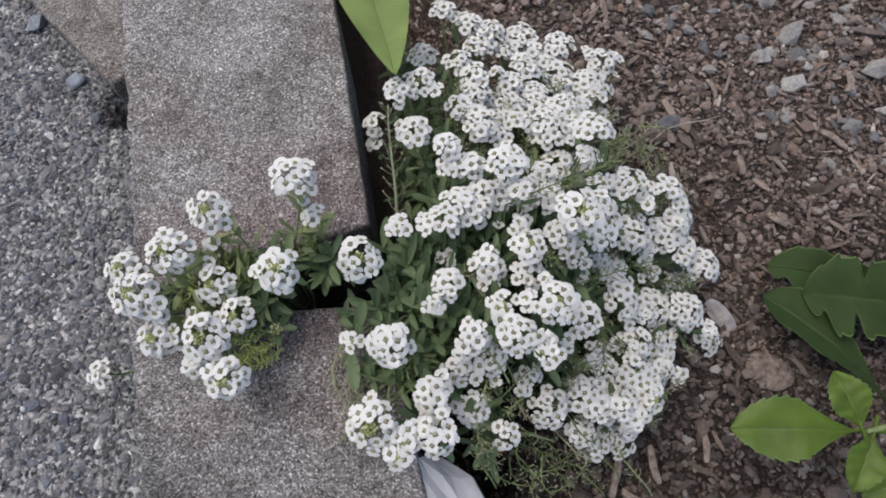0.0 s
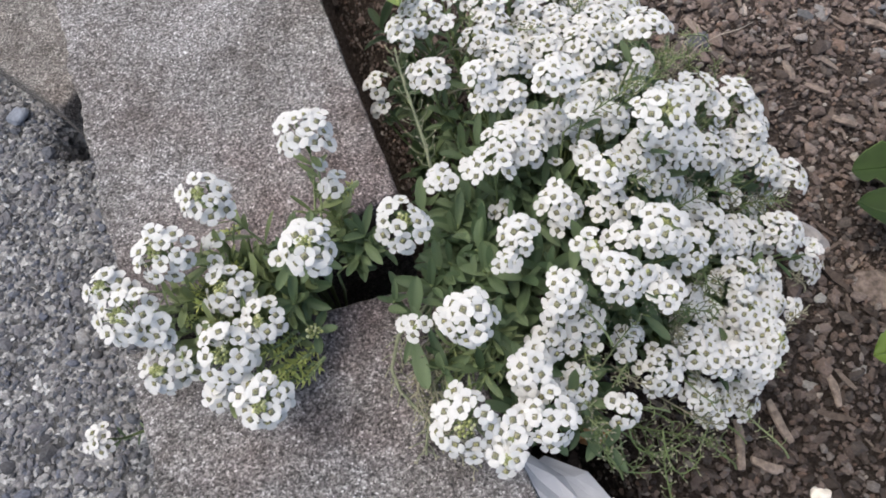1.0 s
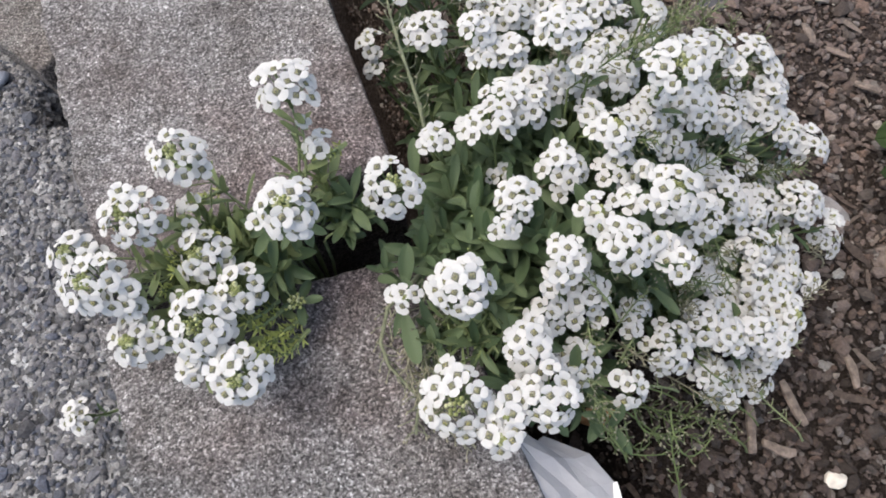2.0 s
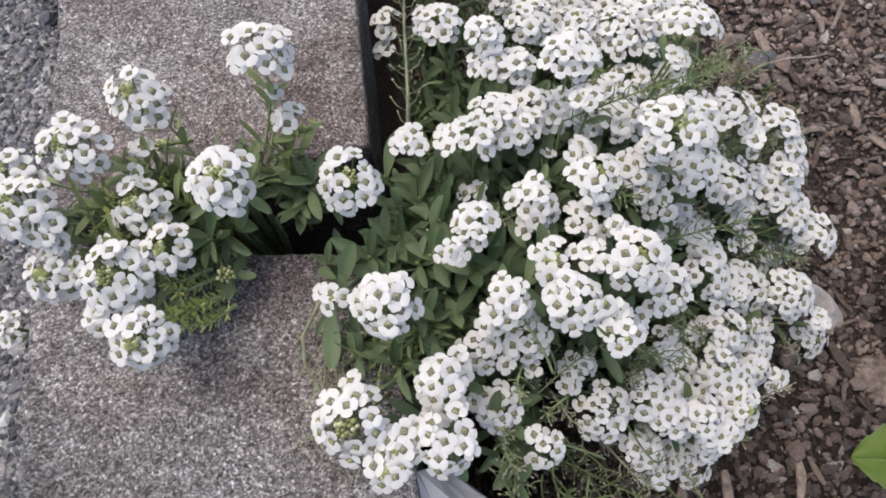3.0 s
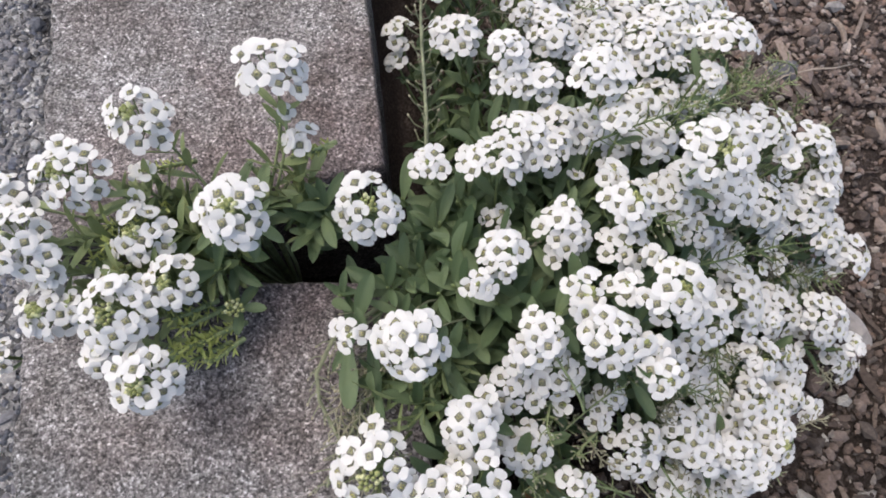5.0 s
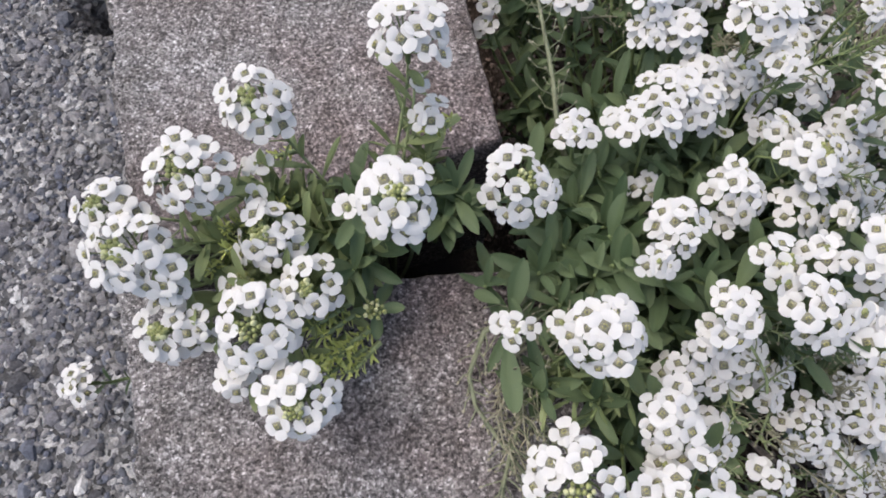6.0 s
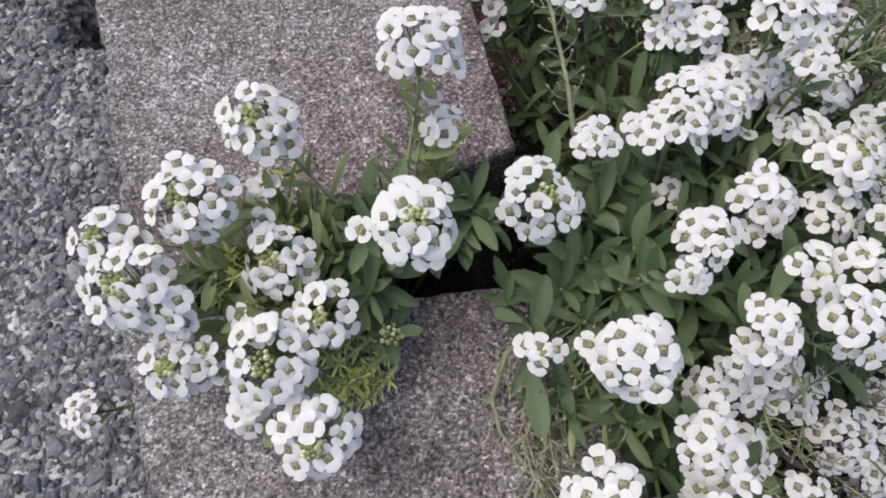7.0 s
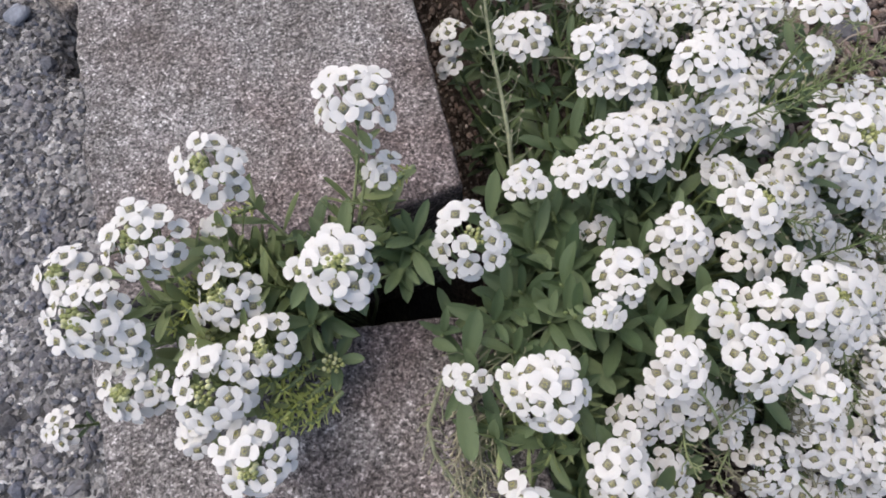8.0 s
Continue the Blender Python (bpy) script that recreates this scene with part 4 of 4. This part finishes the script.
def gap_line(root, foot, axis, dice):
    mouth = Vector((min(0.044, max(0.004, 0.3 * foot.x + 0.018)) + dice.uniform(-0.006, 0.006), 0.2195 + dice.uniform(-0.008, 0.008), 0.104))
    a = bezier(root, root.lerp(mouth, 0.4), mouth - Vector((0, 0, 0.03)), mouth, 4)
    b = bezier(mouth, mouth + Vector((0, 0, 0.008)), foot - Vector(axis) * (foot - mouth).length * 0.4, foot, 8)
    return a + b[1:]


def seedling():
    dice = random.Random(9)
    root = Vector((-0.074, 0.186, 0.004))
    plant = thing("sweet_alyssum", root, "tiny sweet alyssum seedling with one white cluster at the block's foot", "flowering plant", "sweet alyssum")
    axis = Vector((-0.3, -0.1, 1)).normalized()
    foot = flower_head(plant, (-0.1065, 0.1805, 0.0335), 0.0098, axis, True, dice)
    leafy_stem(plant, stem_line(root, foot, axis, 0.6, dice), 9, 0.008, dice, LEAVES, start=0.2)
    leafy_stem(plant, stem_line(root, (-0.088, 0.196, 0.02), axis, 0.6, dice), 8, 0.008, dice, NEEDLES, start=0.2)


main_plant()
gap_plant()
seedling()


# ---- broad-leaved plants ----
def broad_leaf(parent, base, tip, width, arch, teeth, mat, roll=0.0, label="", name="leaf", shape=1.0, blunt=False, ragged=0.0, notches=(), fold=0.22):
    base, tip = Vector(base), Vector(tip)
    way = tip - base
    long = way.length
    way.normalize()
    side = way.cross(Vector((0, 0, 1))).normalized()
    up = side.cross(way)
    side, up = side * math.cos(roll) + up * math.sin(roll), up * math.cos(roll) - side * math.sin(roll)
    s, rows, n = Shape(), [], 96
    for i in range(n + 1):
        u = i / n
        half = width / 2 * max(0.0, math.sin(math.pi * u ** shape)) ** (0.72 if u ** shape > 0.5 or teeth == 0 else 1.3)
        if blunt:
            half = width / 2 * (0.1 + 0.9 * math.sin(math.pi / 2 * min(1, u / 0.72)) ** 1.3) * min(1, math.sqrt(max(0.0, 1 - u) / 0.16))
        half = max(half, 0.0012 * (1 - u))
        tooth = 1 + 1.8 * teeth * (1 - ((u * 12) % 1.0)) * (0.3 < u ** shape < 0.97)
        row = []
        for v in (-1, -0.96, -0.8, -0.55, -0.28, -0.05, 0, 0.05, 0.28, 0.55, 0.8, 0.96, 1):
            bite = math.prod(1 - deep * math.exp(-((u - at) / wide) ** 2) for at, hand, deep, wide in notches if hand * v > 0)
            w = half * v * bite * (tooth if abs(v) > 0.9 else 1) * (1 + ragged * noise.noise((u * 5, 3 * (v > 0), base.y * 70)) + 0.5 * ragged * noise.noise((u * 17, 5 * (v > 0), base.y * 70)))
            vein = 0.0007 * math.sin(u * 34 - abs(v) * 5) * abs(v) * (1 - abs(v) ** 4)
            z = arch * math.sin(math.pi * u) + fold * abs(w) - (0.0009 if abs(v) < 0.02 else 0) + vein + 0.002 * noise.noise((u * 4 + base.x * 90, v * 1.5, base.y * 90))
            row.append(base + way * long * u + side * w + up * z)
        rows.append(row)
    for lo, hi, slot in ((0, 2, 1), (1, 6, 0), (5, 8, 2), (7, 12, 0), (11, 13, 1)):
        s.grid([r[lo:hi] for r in rows], slot)
    s.tube([base - way * 0.012 - Vector((0, 0, 0.003)), base, base + way * long * 0.3 + up * (arch * math.sin(math.pi * 0.3) - 0.0012)], [0.0014, 0.0012, 0.0006], 6, 0)
    rim, rib = EDGES.get(mat.name, (mat, mat))
    hang(name, s.mesh(name, mat, rim, rib), parent, Matrix.Identity(4), label)


STRAP = leaf_material("strap_leaf", (0.135, 0.185, 0.05), (0.16, 0.205, 0.06), 0.45, 0.2, 40)
BROAD_DARK = leaf_material("dark_broad_leaf", (0.0105, 0.0255, 0.002), (0.016, 0.034, 0.003), 0.75, 0.05, 60)
BROAD_LIGHT = leaf_material("fresh_broad_leaf", (0.044, 0.078, 0.004), (0.06, 0.098, 0.006), 0.55, 0.1, 60)

DARK_RIM = leaf_material("dark_leaf_rim", (0.045, 0.075, 0.016), (0.06, 0.095, 0.022), 0.6, 0.06, 90)
DARK_RIB = leaf_material("dark_leaf_rib", (0.017, 0.038, 0.005), (0.025, 0.05, 0.007), 0.6, 0.05, 90)
FRESH_RIB = leaf_material("fresh_leaf_rib", (0.06, 0.11, 0.022), (0.08, 0.13, 0.03), 0.45, 0.12, 90)
EDGES = {"dark_broad_leaf": (DARK_RIM, DARK_RIB), "fresh_broad_leaf": (FRESH_RIB, FRESH_RIB)}


def broad_plant():
    root = (0.430, 0.150, 0.008)
    p = thing("broadleaf_seedling", root, "young broad-leaved plant with toothed green leaves in the soil", "plant")
    s = Shape()
    s.tube([Vector(root), Vector((0.420, 0.146, 0.034)), Vector((0.390, 0.136, 0.056)), Vector((0.359, 0.1305, 0.062))], [0.003, 0.0027, 0.002, 0.0015], 7)
    hang("stem", s.mesh("stem", STEM), p, Matrix.Identity(4))
    fresh = "fresh bright green toothed leaf"
    dark = "large dark green leaf"
    broad_leaf(p, (0.361, 0.131, 0.061), (0.282, 0.1345, 0.057), 0.034, 0.005, 0.075, BROAD_LIGHT, 0.0, fresh, shape=1.5)
    broad_leaf(p, (0.356, 0.131, 0.064), (0.342, 0.1645, 0.072), 0.021, 0.003, 0.10, BROAD_LIGHT, 0.25, fresh, shape=1.1, fold=0.3)
    broad_leaf(p, (0.364, 0.129, 0.060), (0.347, 0.098, 0.054), 0.020, 0.003, 0.09, BROAD_LIGHT, -0.1, fresh, shape=0.95, fold=0.3)
    broad_leaf(p, (0.420, 0.117, 0.040), (0.362, 0.094, 0.038), 0.030, 0.004, 0.05, BROAD_LIGHT, 0.0, fresh, shape=1.3)
    broad_leaf(p, (0.398, 0.158, 0.024), (0.330, 0.222, 0.034), 0.034, 0.006, 0.025, BROAD_DARK, -0.2, dark, blunt=True, ragged=0.1, fold=0.35)
    broad_leaf(p, (0.475, 0.205, 0.030), (0.3535, 0.2215, 0.040), 0.048, 0.008, 0.08, BROAD_DARK, 0.15, "large dark green leaf with a deeply lobed edge", blunt=True, ragged=0.12,
               notches=((0.7, 1, 0.5, 0.018), (0.74, -1, 0.6, 0.02), (0.9, -1, 0.45, 0.03), (0.45, 1, 0.2, 0.02)), fold=0.15)
    broad_leaf(p, (0.445, 0.222, 0.022), (0.3395, 0.2435, 0.030), 0.031, 0.006, 0.04, BROAD_DARK, 0.1, "large dark green leaf with a nibbled edge", blunt=True, ragged=0.18,
               notches=((0.9, -1, 0.5, 0.04), (0.6, 1, 0.2, 0.03)))
    broad_leaf(p, (0.440, 0.176, 0.050), (0.396, 0.202, 0.056), 0.024, 0.003, 0.05, BROAD_LIGHT, 0.2, fresh)


broad_plant()


def bulb_leaf():
    root = (0.040, 0.512, 0.010)
    p = thing("bulb_plant", root, "bulb plant with one long yellow-green strap leaf beside the block", "plant")
    broad_leaf(p, (0.052, 0.500, 0.060), (0.0905, 0.3265, 0.141), 0.050, 0.010, 0.0, STRAP, 0.1, "smooth yellow-green strap leaf", "strap_leaf", shape=0.8)
    s = Shape()
    s.tube([Vector(root), Vector((0.043, 0.510, 0.03)), Vector((0.049, 0.503, 0.053)), Vector((0.054, 0.494, 0.066))], [0.005, 0.0042, 0.003, 0.001], 8)
    hang("sheath", s.mesh("sheath", PALE_STEM), p, Matrix.Identity(4), "pale green sheath round the leaf's foot")


bulb_leaf()


# ---- loose pieces ----
def rock(name, x, y, long, wide, tall, turn, mat, label, category, seed, z=None, tilt=0.0):
    dice = random.Random(seed)
    bm = bmesh.new()
    bmesh.ops.create_icosphere(bm, subdivisions=3, radius=0.5)
    cuts = [(Vector((dice.uniform(-1, 1), dice.uniform(-1, 1), dice.uniform(-1, 1))).normalized(), dice.uniform(0.26, 0.42)) for _ in range(9)]
    for v in bm.verts:
        for n, d in cuts:
            over = v.co.dot(n) - d
            if over > 0:
                v.co -= n * over
        v.co += v.co.normalized() * 0.035 * noise.noise(v.co * 5 + Vector((seed, 0, 0)))
        v.co = Vector((v.co.x * long, v.co.y * wide, v.co.z * tall))
    me = bpy.data.meshes.new(name)
    bm.to_mesh(me)
    bm.free()
    me.materials.append(mat)
    ob = new(name, me)
    ob.matrix_basis = pose(x, y, (soil_z(x, y) if z is None else z) + tall * 0.22, tilt, tilt * 0.5, turn)
    return tagged(ob, label, category)


def splinter(x, y, long, wide, turn, seed, tilt=4):
    """A flat, frayed sliver of wood."""
    dice = random.Random(seed)
    s, rows = Shape(), []
    for i in range(9):
        u = i / 8
        half = wide / 2 * (0.35 + 0.65 * math.sin(math.pi * (0.08 + 0.84 * u)) ** 0.5) * dice.uniform(0.85, 1.1)
        bend = wide * 0.5 * math.sin(u * 2.5 + seed)
        z = 0.0016 * math.sin(u * 3)
        rows.append([Vector(((u - 0.5) * long, bend + half * c, z + h)) for c, h in ((-1, 0), (-0.8, 0.0013), (0.1, 0.0018), (0.85, 0.0012), (1, 0), (0, -0.001), (-1, 0))])
    s.grid(rows)
    for end in (0, 8):
        s.f.append(tuple(end * 7 + k for k in range(6)))
        s.s.append(0)
    ob = new("wood_chip", s.mesh("wood_chip", WOOD, smooth=False))
    ob.matrix_basis = pose(x, y, soil_z(x, y) + 0.004, tilt, 3, turn)
    tagged(ob, "weathered brown wood sliver lying on the soil", "wood chip", "wood chips")


rock("stone", 0.311, 0.214, 0.032, 0.014, 0.010, -52, PALE_GREY, "flat pale grey stone beside the white flowers", "stone", 3, tilt=6)
rock("stone", 0.259, 0.0765, 0.013, 0.011, 0.009, 20, PALE_ROCK, "small white pebble on the soil", "stone", 4)
rock("stone", 0.298, 0.368, 0.025, 0.017, 0.009, 5, DARK_ROCK, "dark slate stone on the soil", "stone", 5)
rock("stone", 0.279, 0.381, 0.025, 0.012, 0.009, 40, BROWN_ROCK, "brown angular stone on the soil", "stone", 6)
rock("stone", 0.281, 0.358, 0.024, 0.014, 0.009, 10, BROWN_ROCK, "brown angular stone on the soil", "stone", 7)
rock("stone", 0.337, 0.176, 0.040, 0.026, 0.008, -30, BROWN_ROCK, "large crumbly brown clod on the soil", "stone", 8)
rock("stone", 0.379, 0.427, 0.020, 0.014, 0.010, 15, ROCK, "grey angular stone on the soil", "stone", 9)
rock("stone", 0.382, 0.397, 0.014, 0.011, 0.008, 70, ROCK, "grey angular stone on the soil", "stone", 10)
rock("stone", 0.263, 0.447, 0.020, 0.013, 0.009, -20, BROWN_ROCK, "brown angular stone on the soil", "stone", 11)
BLUE_ROCK = plain("blue_stone", (0.17, 0.187, 0.225), 0.85, 0.3, 200)
rock("stone", -0.221, 0.483, 0.022, 0.017, 0.010, 60, BLUE_ROCK, "bluish rounded stone in the gravel", "stone", 13, z=0.006)
rock("stone", -0.180, 0.424, 0.020, 0.015, 0.009, 30, BLUE_ROCK, "bluish rounded stone in the gravel", "stone", 12, z=0.006)
for i, (x, y, long, wide, turn) in enumerate(((0.252, 0.117, 0.024, 0.0055, 105), (0.224, 0.110, 0.026, 0.0055, 85), (0.284, 0.128, 0.022, 0.005, 95), (0.332, 0.397, 0.018, 0.004, 95),
                                              (0.342, 0.328, 0.014, 0.006, 60), (0.362, 0.284, 0.015, 0.005, 130), (0.315, 0.315, 0.016, 0.004, 20), (0.42, 0.35, 0.022, 0.006, -25),
                                              (0.235, 0.098, 0.016, 0.006, -15), (0.44, 0.40, 0.02, 0.006, 70))):
    splinter(x, y, long, wide, turn, i + 1)


def twig():
    s = Shape()
    line = [Vector((0.275, 0.347, 0.022)), Vector((0.288, 0.356, 0.026)), Vector((0.304, 0.360, 0.028)), Vector((0.318, 0.362, 0.027)), Vector((0.332, 0.368, 0.024))]
    s.tube(line, [0.0004, 0.00055, 0.0006, 0.00055, 0.0003], 6)
    tagged(new("twig", s.mesh("twig", TWIG)), "thin pale dry twig lying on the soil", "twig")


twig()


def plastic_scrap():
    """A crumpled grey plastic sheet beside the block, its torn edge showing white."""
    m = Mat("grey_plastic", 0.45, 0.4)
    m.colour(m.ramp(m.noise(60, 4), (0.3, (0.33, 0.325, 0.345)), (0.7, (0.43, 0.425, 0.44))))
    m.bump(m.noise(140, 3), 0.3, 0.001)
    white = plain("white_plastic", (0.75, 0.74, 0.72), 0.5, 0.1, 200)
    p = thing("plastic_scrap", (0.105, 0.085, 0.01), "crumpled grey plastic sheet with a white torn edge beside the block", "plastic scrap")
    s, rows = Shape(), []
    dice = random.Random(4)
    for i in range(9):
        u = i / 8
        row = []
        for j in range(6):
            v = j / 5
            x = 0.0985 + 0.012 * u + (0.012 + 0.021 * min(1, u / 0.2) ** 0.7) * v
            y = 0.123 - 0.085 * u - 0.002 * v
            fold = 0.0014 * (1 if (i + j) % 2 else -1) * dice.uniform(0.2, 1)
            row.append(Vector((x + (dice.uniform(-0.0012, 0.0012) if 0 < j else 0), y + dice.uniform(-0.0015, 0.0015), 0.0945 - 0.018 * v - 0.004 * u + (fold if 0 < j < 5 else 0))))
        rows.append(row)
    s.grid(rows)
    s.grid([[r[-1], r[-1] + Vector((0.002, 0, -0.025)), r[-1] + Vector((-0.002, 0, -0.085))] for r in rows])
    hang("sheet", s.mesh("sheet", m.mat, smooth=False), p, Matrix.Identity(4))
    t = Shape()
    t.grid([[rows[i][5] + Vector((-0.0045 * k, 0, 0.0014)), rows[i][5] + Vector((0.001, 0, 0.0012))] for i, k in ((2, 0.2), (3, 0.8), (4, 1.0), (5, 0.5))])
    hang("torn_edge", t.mesh("torn_edge", white), p, Matrix.Identity(4), "white torn edge")


plastic_scrap()

dead = Shape()
dead.grid([[Vector((0.137 + 0.018 * u, 0.1285 + 0.002 * u + 0.006 * v * math.sin(math.pi * (0.1 + 0.85 * u)), 0.026 + 0.004 * v * v + 0.003 * math.sin(3 * u))) for v in (-1, -0.5, 0, 0.5, 1)] for u in (0, 0.2, 0.4, 0.6, 0.8, 1)])
tagged(new("dead_leaf", dead.mesh("dead_leaf", plain("dead_leaf", (0.30, 0.17, 0.08), 0.8, 0.3, 150))), "curled brown dead leaf on the soil", "dead leaf")


# ---- loose gravel and crumbs, too many to count ----
def on_path(dice):
    x, y = dice.uniform(-0.42, -0.03), dice.uniform(-0.05, 0.72)
    return (None, None) if inside(UPPER, x, y) or inside(LOWER, x, y) or inside(SLAB, x, y) or (y > 0.36 and x > -0.1) or math.hypot(x + 0.1385, y - 0.399) < 0.0125 else (x, y)


def on_bed(dice):
    x, y = dice.uniform(0.02, 0.60), dice.uniform(-0.05, 0.72)
    if y > 0.06 and x < 0.1 - 0.13 * (y - 0.25):
        return None, None
    return (None, None) if inside(UPPER, x, y) or inside(LOWER, x, y) or inside(SLAB, x, y) else (x, y)


def grit_shapes(count, seed):
    dice = random.Random(seed)
    shapes = []
    for _ in range(count):
        ring = [Vector((0.5 * math.cos(1.0472 * k) * dice.uniform(0.75, 1.2), 0.5 * math.sin(1.0472 * k) * dice.uniform(0.75, 1.2), dice.uniform(-0.12, 0.12))) for k in range(6)]
        top = [0.55 * p + Vector((0, 0, 0.36 + dice.uniform(-0.08, 0.08))) for p in ring[::2]]
        shapes.append((ring + top, [(0, 1, 6), (1, 2, 7, 6), (2, 3, 7), (3, 4, 8, 7), (4, 5, 8), (5, 0, 6, 8), (6, 7, 8)]))
    return shapes


ROUND = crumb_shapes(14, 0.22, 2)
ROUGH = crumb_shapes(14, 0.3, 3)
SMALL = grit_shapes(12, 4) + crumb_shapes(10, 0.38, 41)
scatter("gravel", ROUND, 420, on_path, gravel_z, lambda d: min(0.012, 0.0045 + d.expovariate(1 / 0.002)), 0.5, 0.0, PEBBLES,
        "grey and bluish pebbles set in the gravel path", "gravel", True, 21)
scatter("gravel", crumb_shapes(18, 0.32, 12), 5200, on_path, gravel_z, lambda d: min(0.011, 0.003 + d.expovariate(1 / 0.0014)), 0.6, 0.05, PEBBLES,
        "angular grey chippings in the gravel path", "gravel", False, 27)
scatter("gravel", grit_shapes(20, 8), 24000, on_path, gravel_z, lambda d: 0.0014 + 0.0034 * d.random() ** 1.5, 0.7, 0.1, PEBBLES, "fine grey grit between the pebbles", "gravel", False, 22)
scatter("soil_crumbs", ROUGH, 6200, on_bed, soil_z, lambda d: min(0.013, 0.003 + d.expovariate(1 / 0.002)), 0.6, 0.4, CRUMBS,
        "brown and grey clods, bark bits and stones on the soil", "soil crumbs", False, 23)
scatter("soil_crumbs", SMALL, 52000, on_bed, soil_z, lambda d: 0.0012 + d.random() ** 2 * 0.0042, 0.7, 0.5, CRUMBS, "fine brown crumbs on the soil", "soil crumbs", False, 24)


def far_corner(dice):
    """The stony back corner of the bed."""
    x, y = dice.uniform(0.27, 0.62), dice.uniform(0.33, 0.72)
    return (x, y) if (x - 0.27) * 0.7 + (y - 0.33) > 0.09 + 0.1 * dice.random() else (None, None)


def flake_shapes(count, seed):
    """Thin torn slivers of bark, about 1 long."""
    dice = random.Random(seed)
    shapes = []
    for _ in range(count):
        w, bow = dice.uniform(0.1, 0.24), dice.uniform(-0.08, 0.08)
        low = [Vector((x, w * s * dice.uniform(0.6, 1.0) + bow * (1 - 4 * x * x), 0.06 * dice.random())) for x, s in ((-0.5, -0.5), (0, -1), (0.5, -0.6), (0.5, 0.5), (0, 1), (-0.5, 0.6))]
        top = [p + Vector((0, 0, 0.09)) for p in low]
        faces = [tuple(range(6, 12))] + [(k, (k + 1) % 6, 6 + (k + 1) % 6, 6 + k) for k in range(6)]
        shapes.append((low + top, faces))
    return shapes


BARK = island_material("bark_flakes", ((0.0, (0.09, 0.07, 0.06)), (0.25, (0.145, 0.115, 0.098)), (0.5, (0.20, 0.165, 0.142)), (0.7, (0.12, 0.10, 0.09)), (0.85, (0.25, 0.20, 0.168)), (0.96, (0.36, 0.31, 0.27))), 500, 0.9, banded=True)
scatter("bark_flakes", flake_shapes(18, 31), 2000, on_bed, soil_z, lambda d: min(0.02, 0.005 + d.expovariate(1 / 0.0035)), 1.0, 0.12, BARK,
        "brown slivers of bark and wood on the soil", "bark flakes", False, 32)
GREY_STONES = island_material("grey_bed_stones", ((0.0, (0.10, 0.10, 0.105)), (0.3, (0.15, 0.145, 0.145)), (0.55, (0.20, 0.19, 0.185)), (0.75, (0.13, 0.13, 0.14)), (0.9, (0.27, 0.26, 0.25))), 350, 0.9)
scatter("bed_stones", crumb_shapes(18, 0.3, 33), 420, far_corner, soil_z, lambda d: min(0.024, 0.006 + d.expovariate(1 / 0.005)), 0.5, 0.2, GREY_STONES,
        "grey angular stones gathered at the back of the bed", "stones", False, 34)


# ---- the larger stones, one by one ----
def stones(name, parent, shapes, count, pick, height, sizes, flat, sink, mat, smooth, seed):
    dice = random.Random(seed)
    meshes = [mesh_of(name, vs, fs, mat, smooth=smooth) for vs, fs in shapes]
    PLACE[parent.name] = Matrix.Identity(4)
    for _ in range(count):
        x = None
        while x is None:
            x, y = pick(dice)
        size = sizes(dice)
        m = (Matrix.Translation((x, y, height(x, y) + size * flat * sink))
             @ Euler((dice.uniform(-0.3, 0.3), dice.uniform(-0.3, 0.3), dice.uniform(0, 6.3))).to_matrix().to_4x4()
             @ Matrix.Diagonal((size * dice.uniform(0.8, 1.4), size * dice.uniform(0.6, 1.0), size * flat * dice.uniform(0.7, 1.3), 1)))
        hang(name, dice.choice(meshes), parent, m)


def near_path(dice):
    x, y = on_path(dice)
    return (x, y) if x is not None and x > -0.27 and 0.08 < y < 0.56 else (None, None)


def near_bed(dice):
    x, y = on_bed(dice)
    return (x, y) if x is not None and x < 0.5 and 0.04 < y < 0.56 else (None, None)


STONE = island_material("bed_stone", ((0.0, (0.10, 0.082, 0.074)), (0.3, (0.14, 0.12, 0.108)), (0.5, (0.095, 0.09, 0.09)), (0.7, (0.165, 0.145, 0.133)), (0.9, (0.21, 0.20, 0.19)), (0.97, (0.29, 0.28, 0.265))), 6, 0.92, own=True)
stones("pebble", path, crumb_shapes(18, 0.26, 13), 290, near_path, gravel_z, lambda d: min(0.013, 0.005 + d.expovariate(1 / 0.0022)), 0.5, -0.08, PEBBLE, False, 51)
stones("stone", bed, crumb_shapes(18, 0.34, 6), 260, near_bed, soil_z, lambda d: min(0.015, 0.0055 + d.expovariate(1 / 0.002)), 0.45, 0.1, STONE, False, 25)
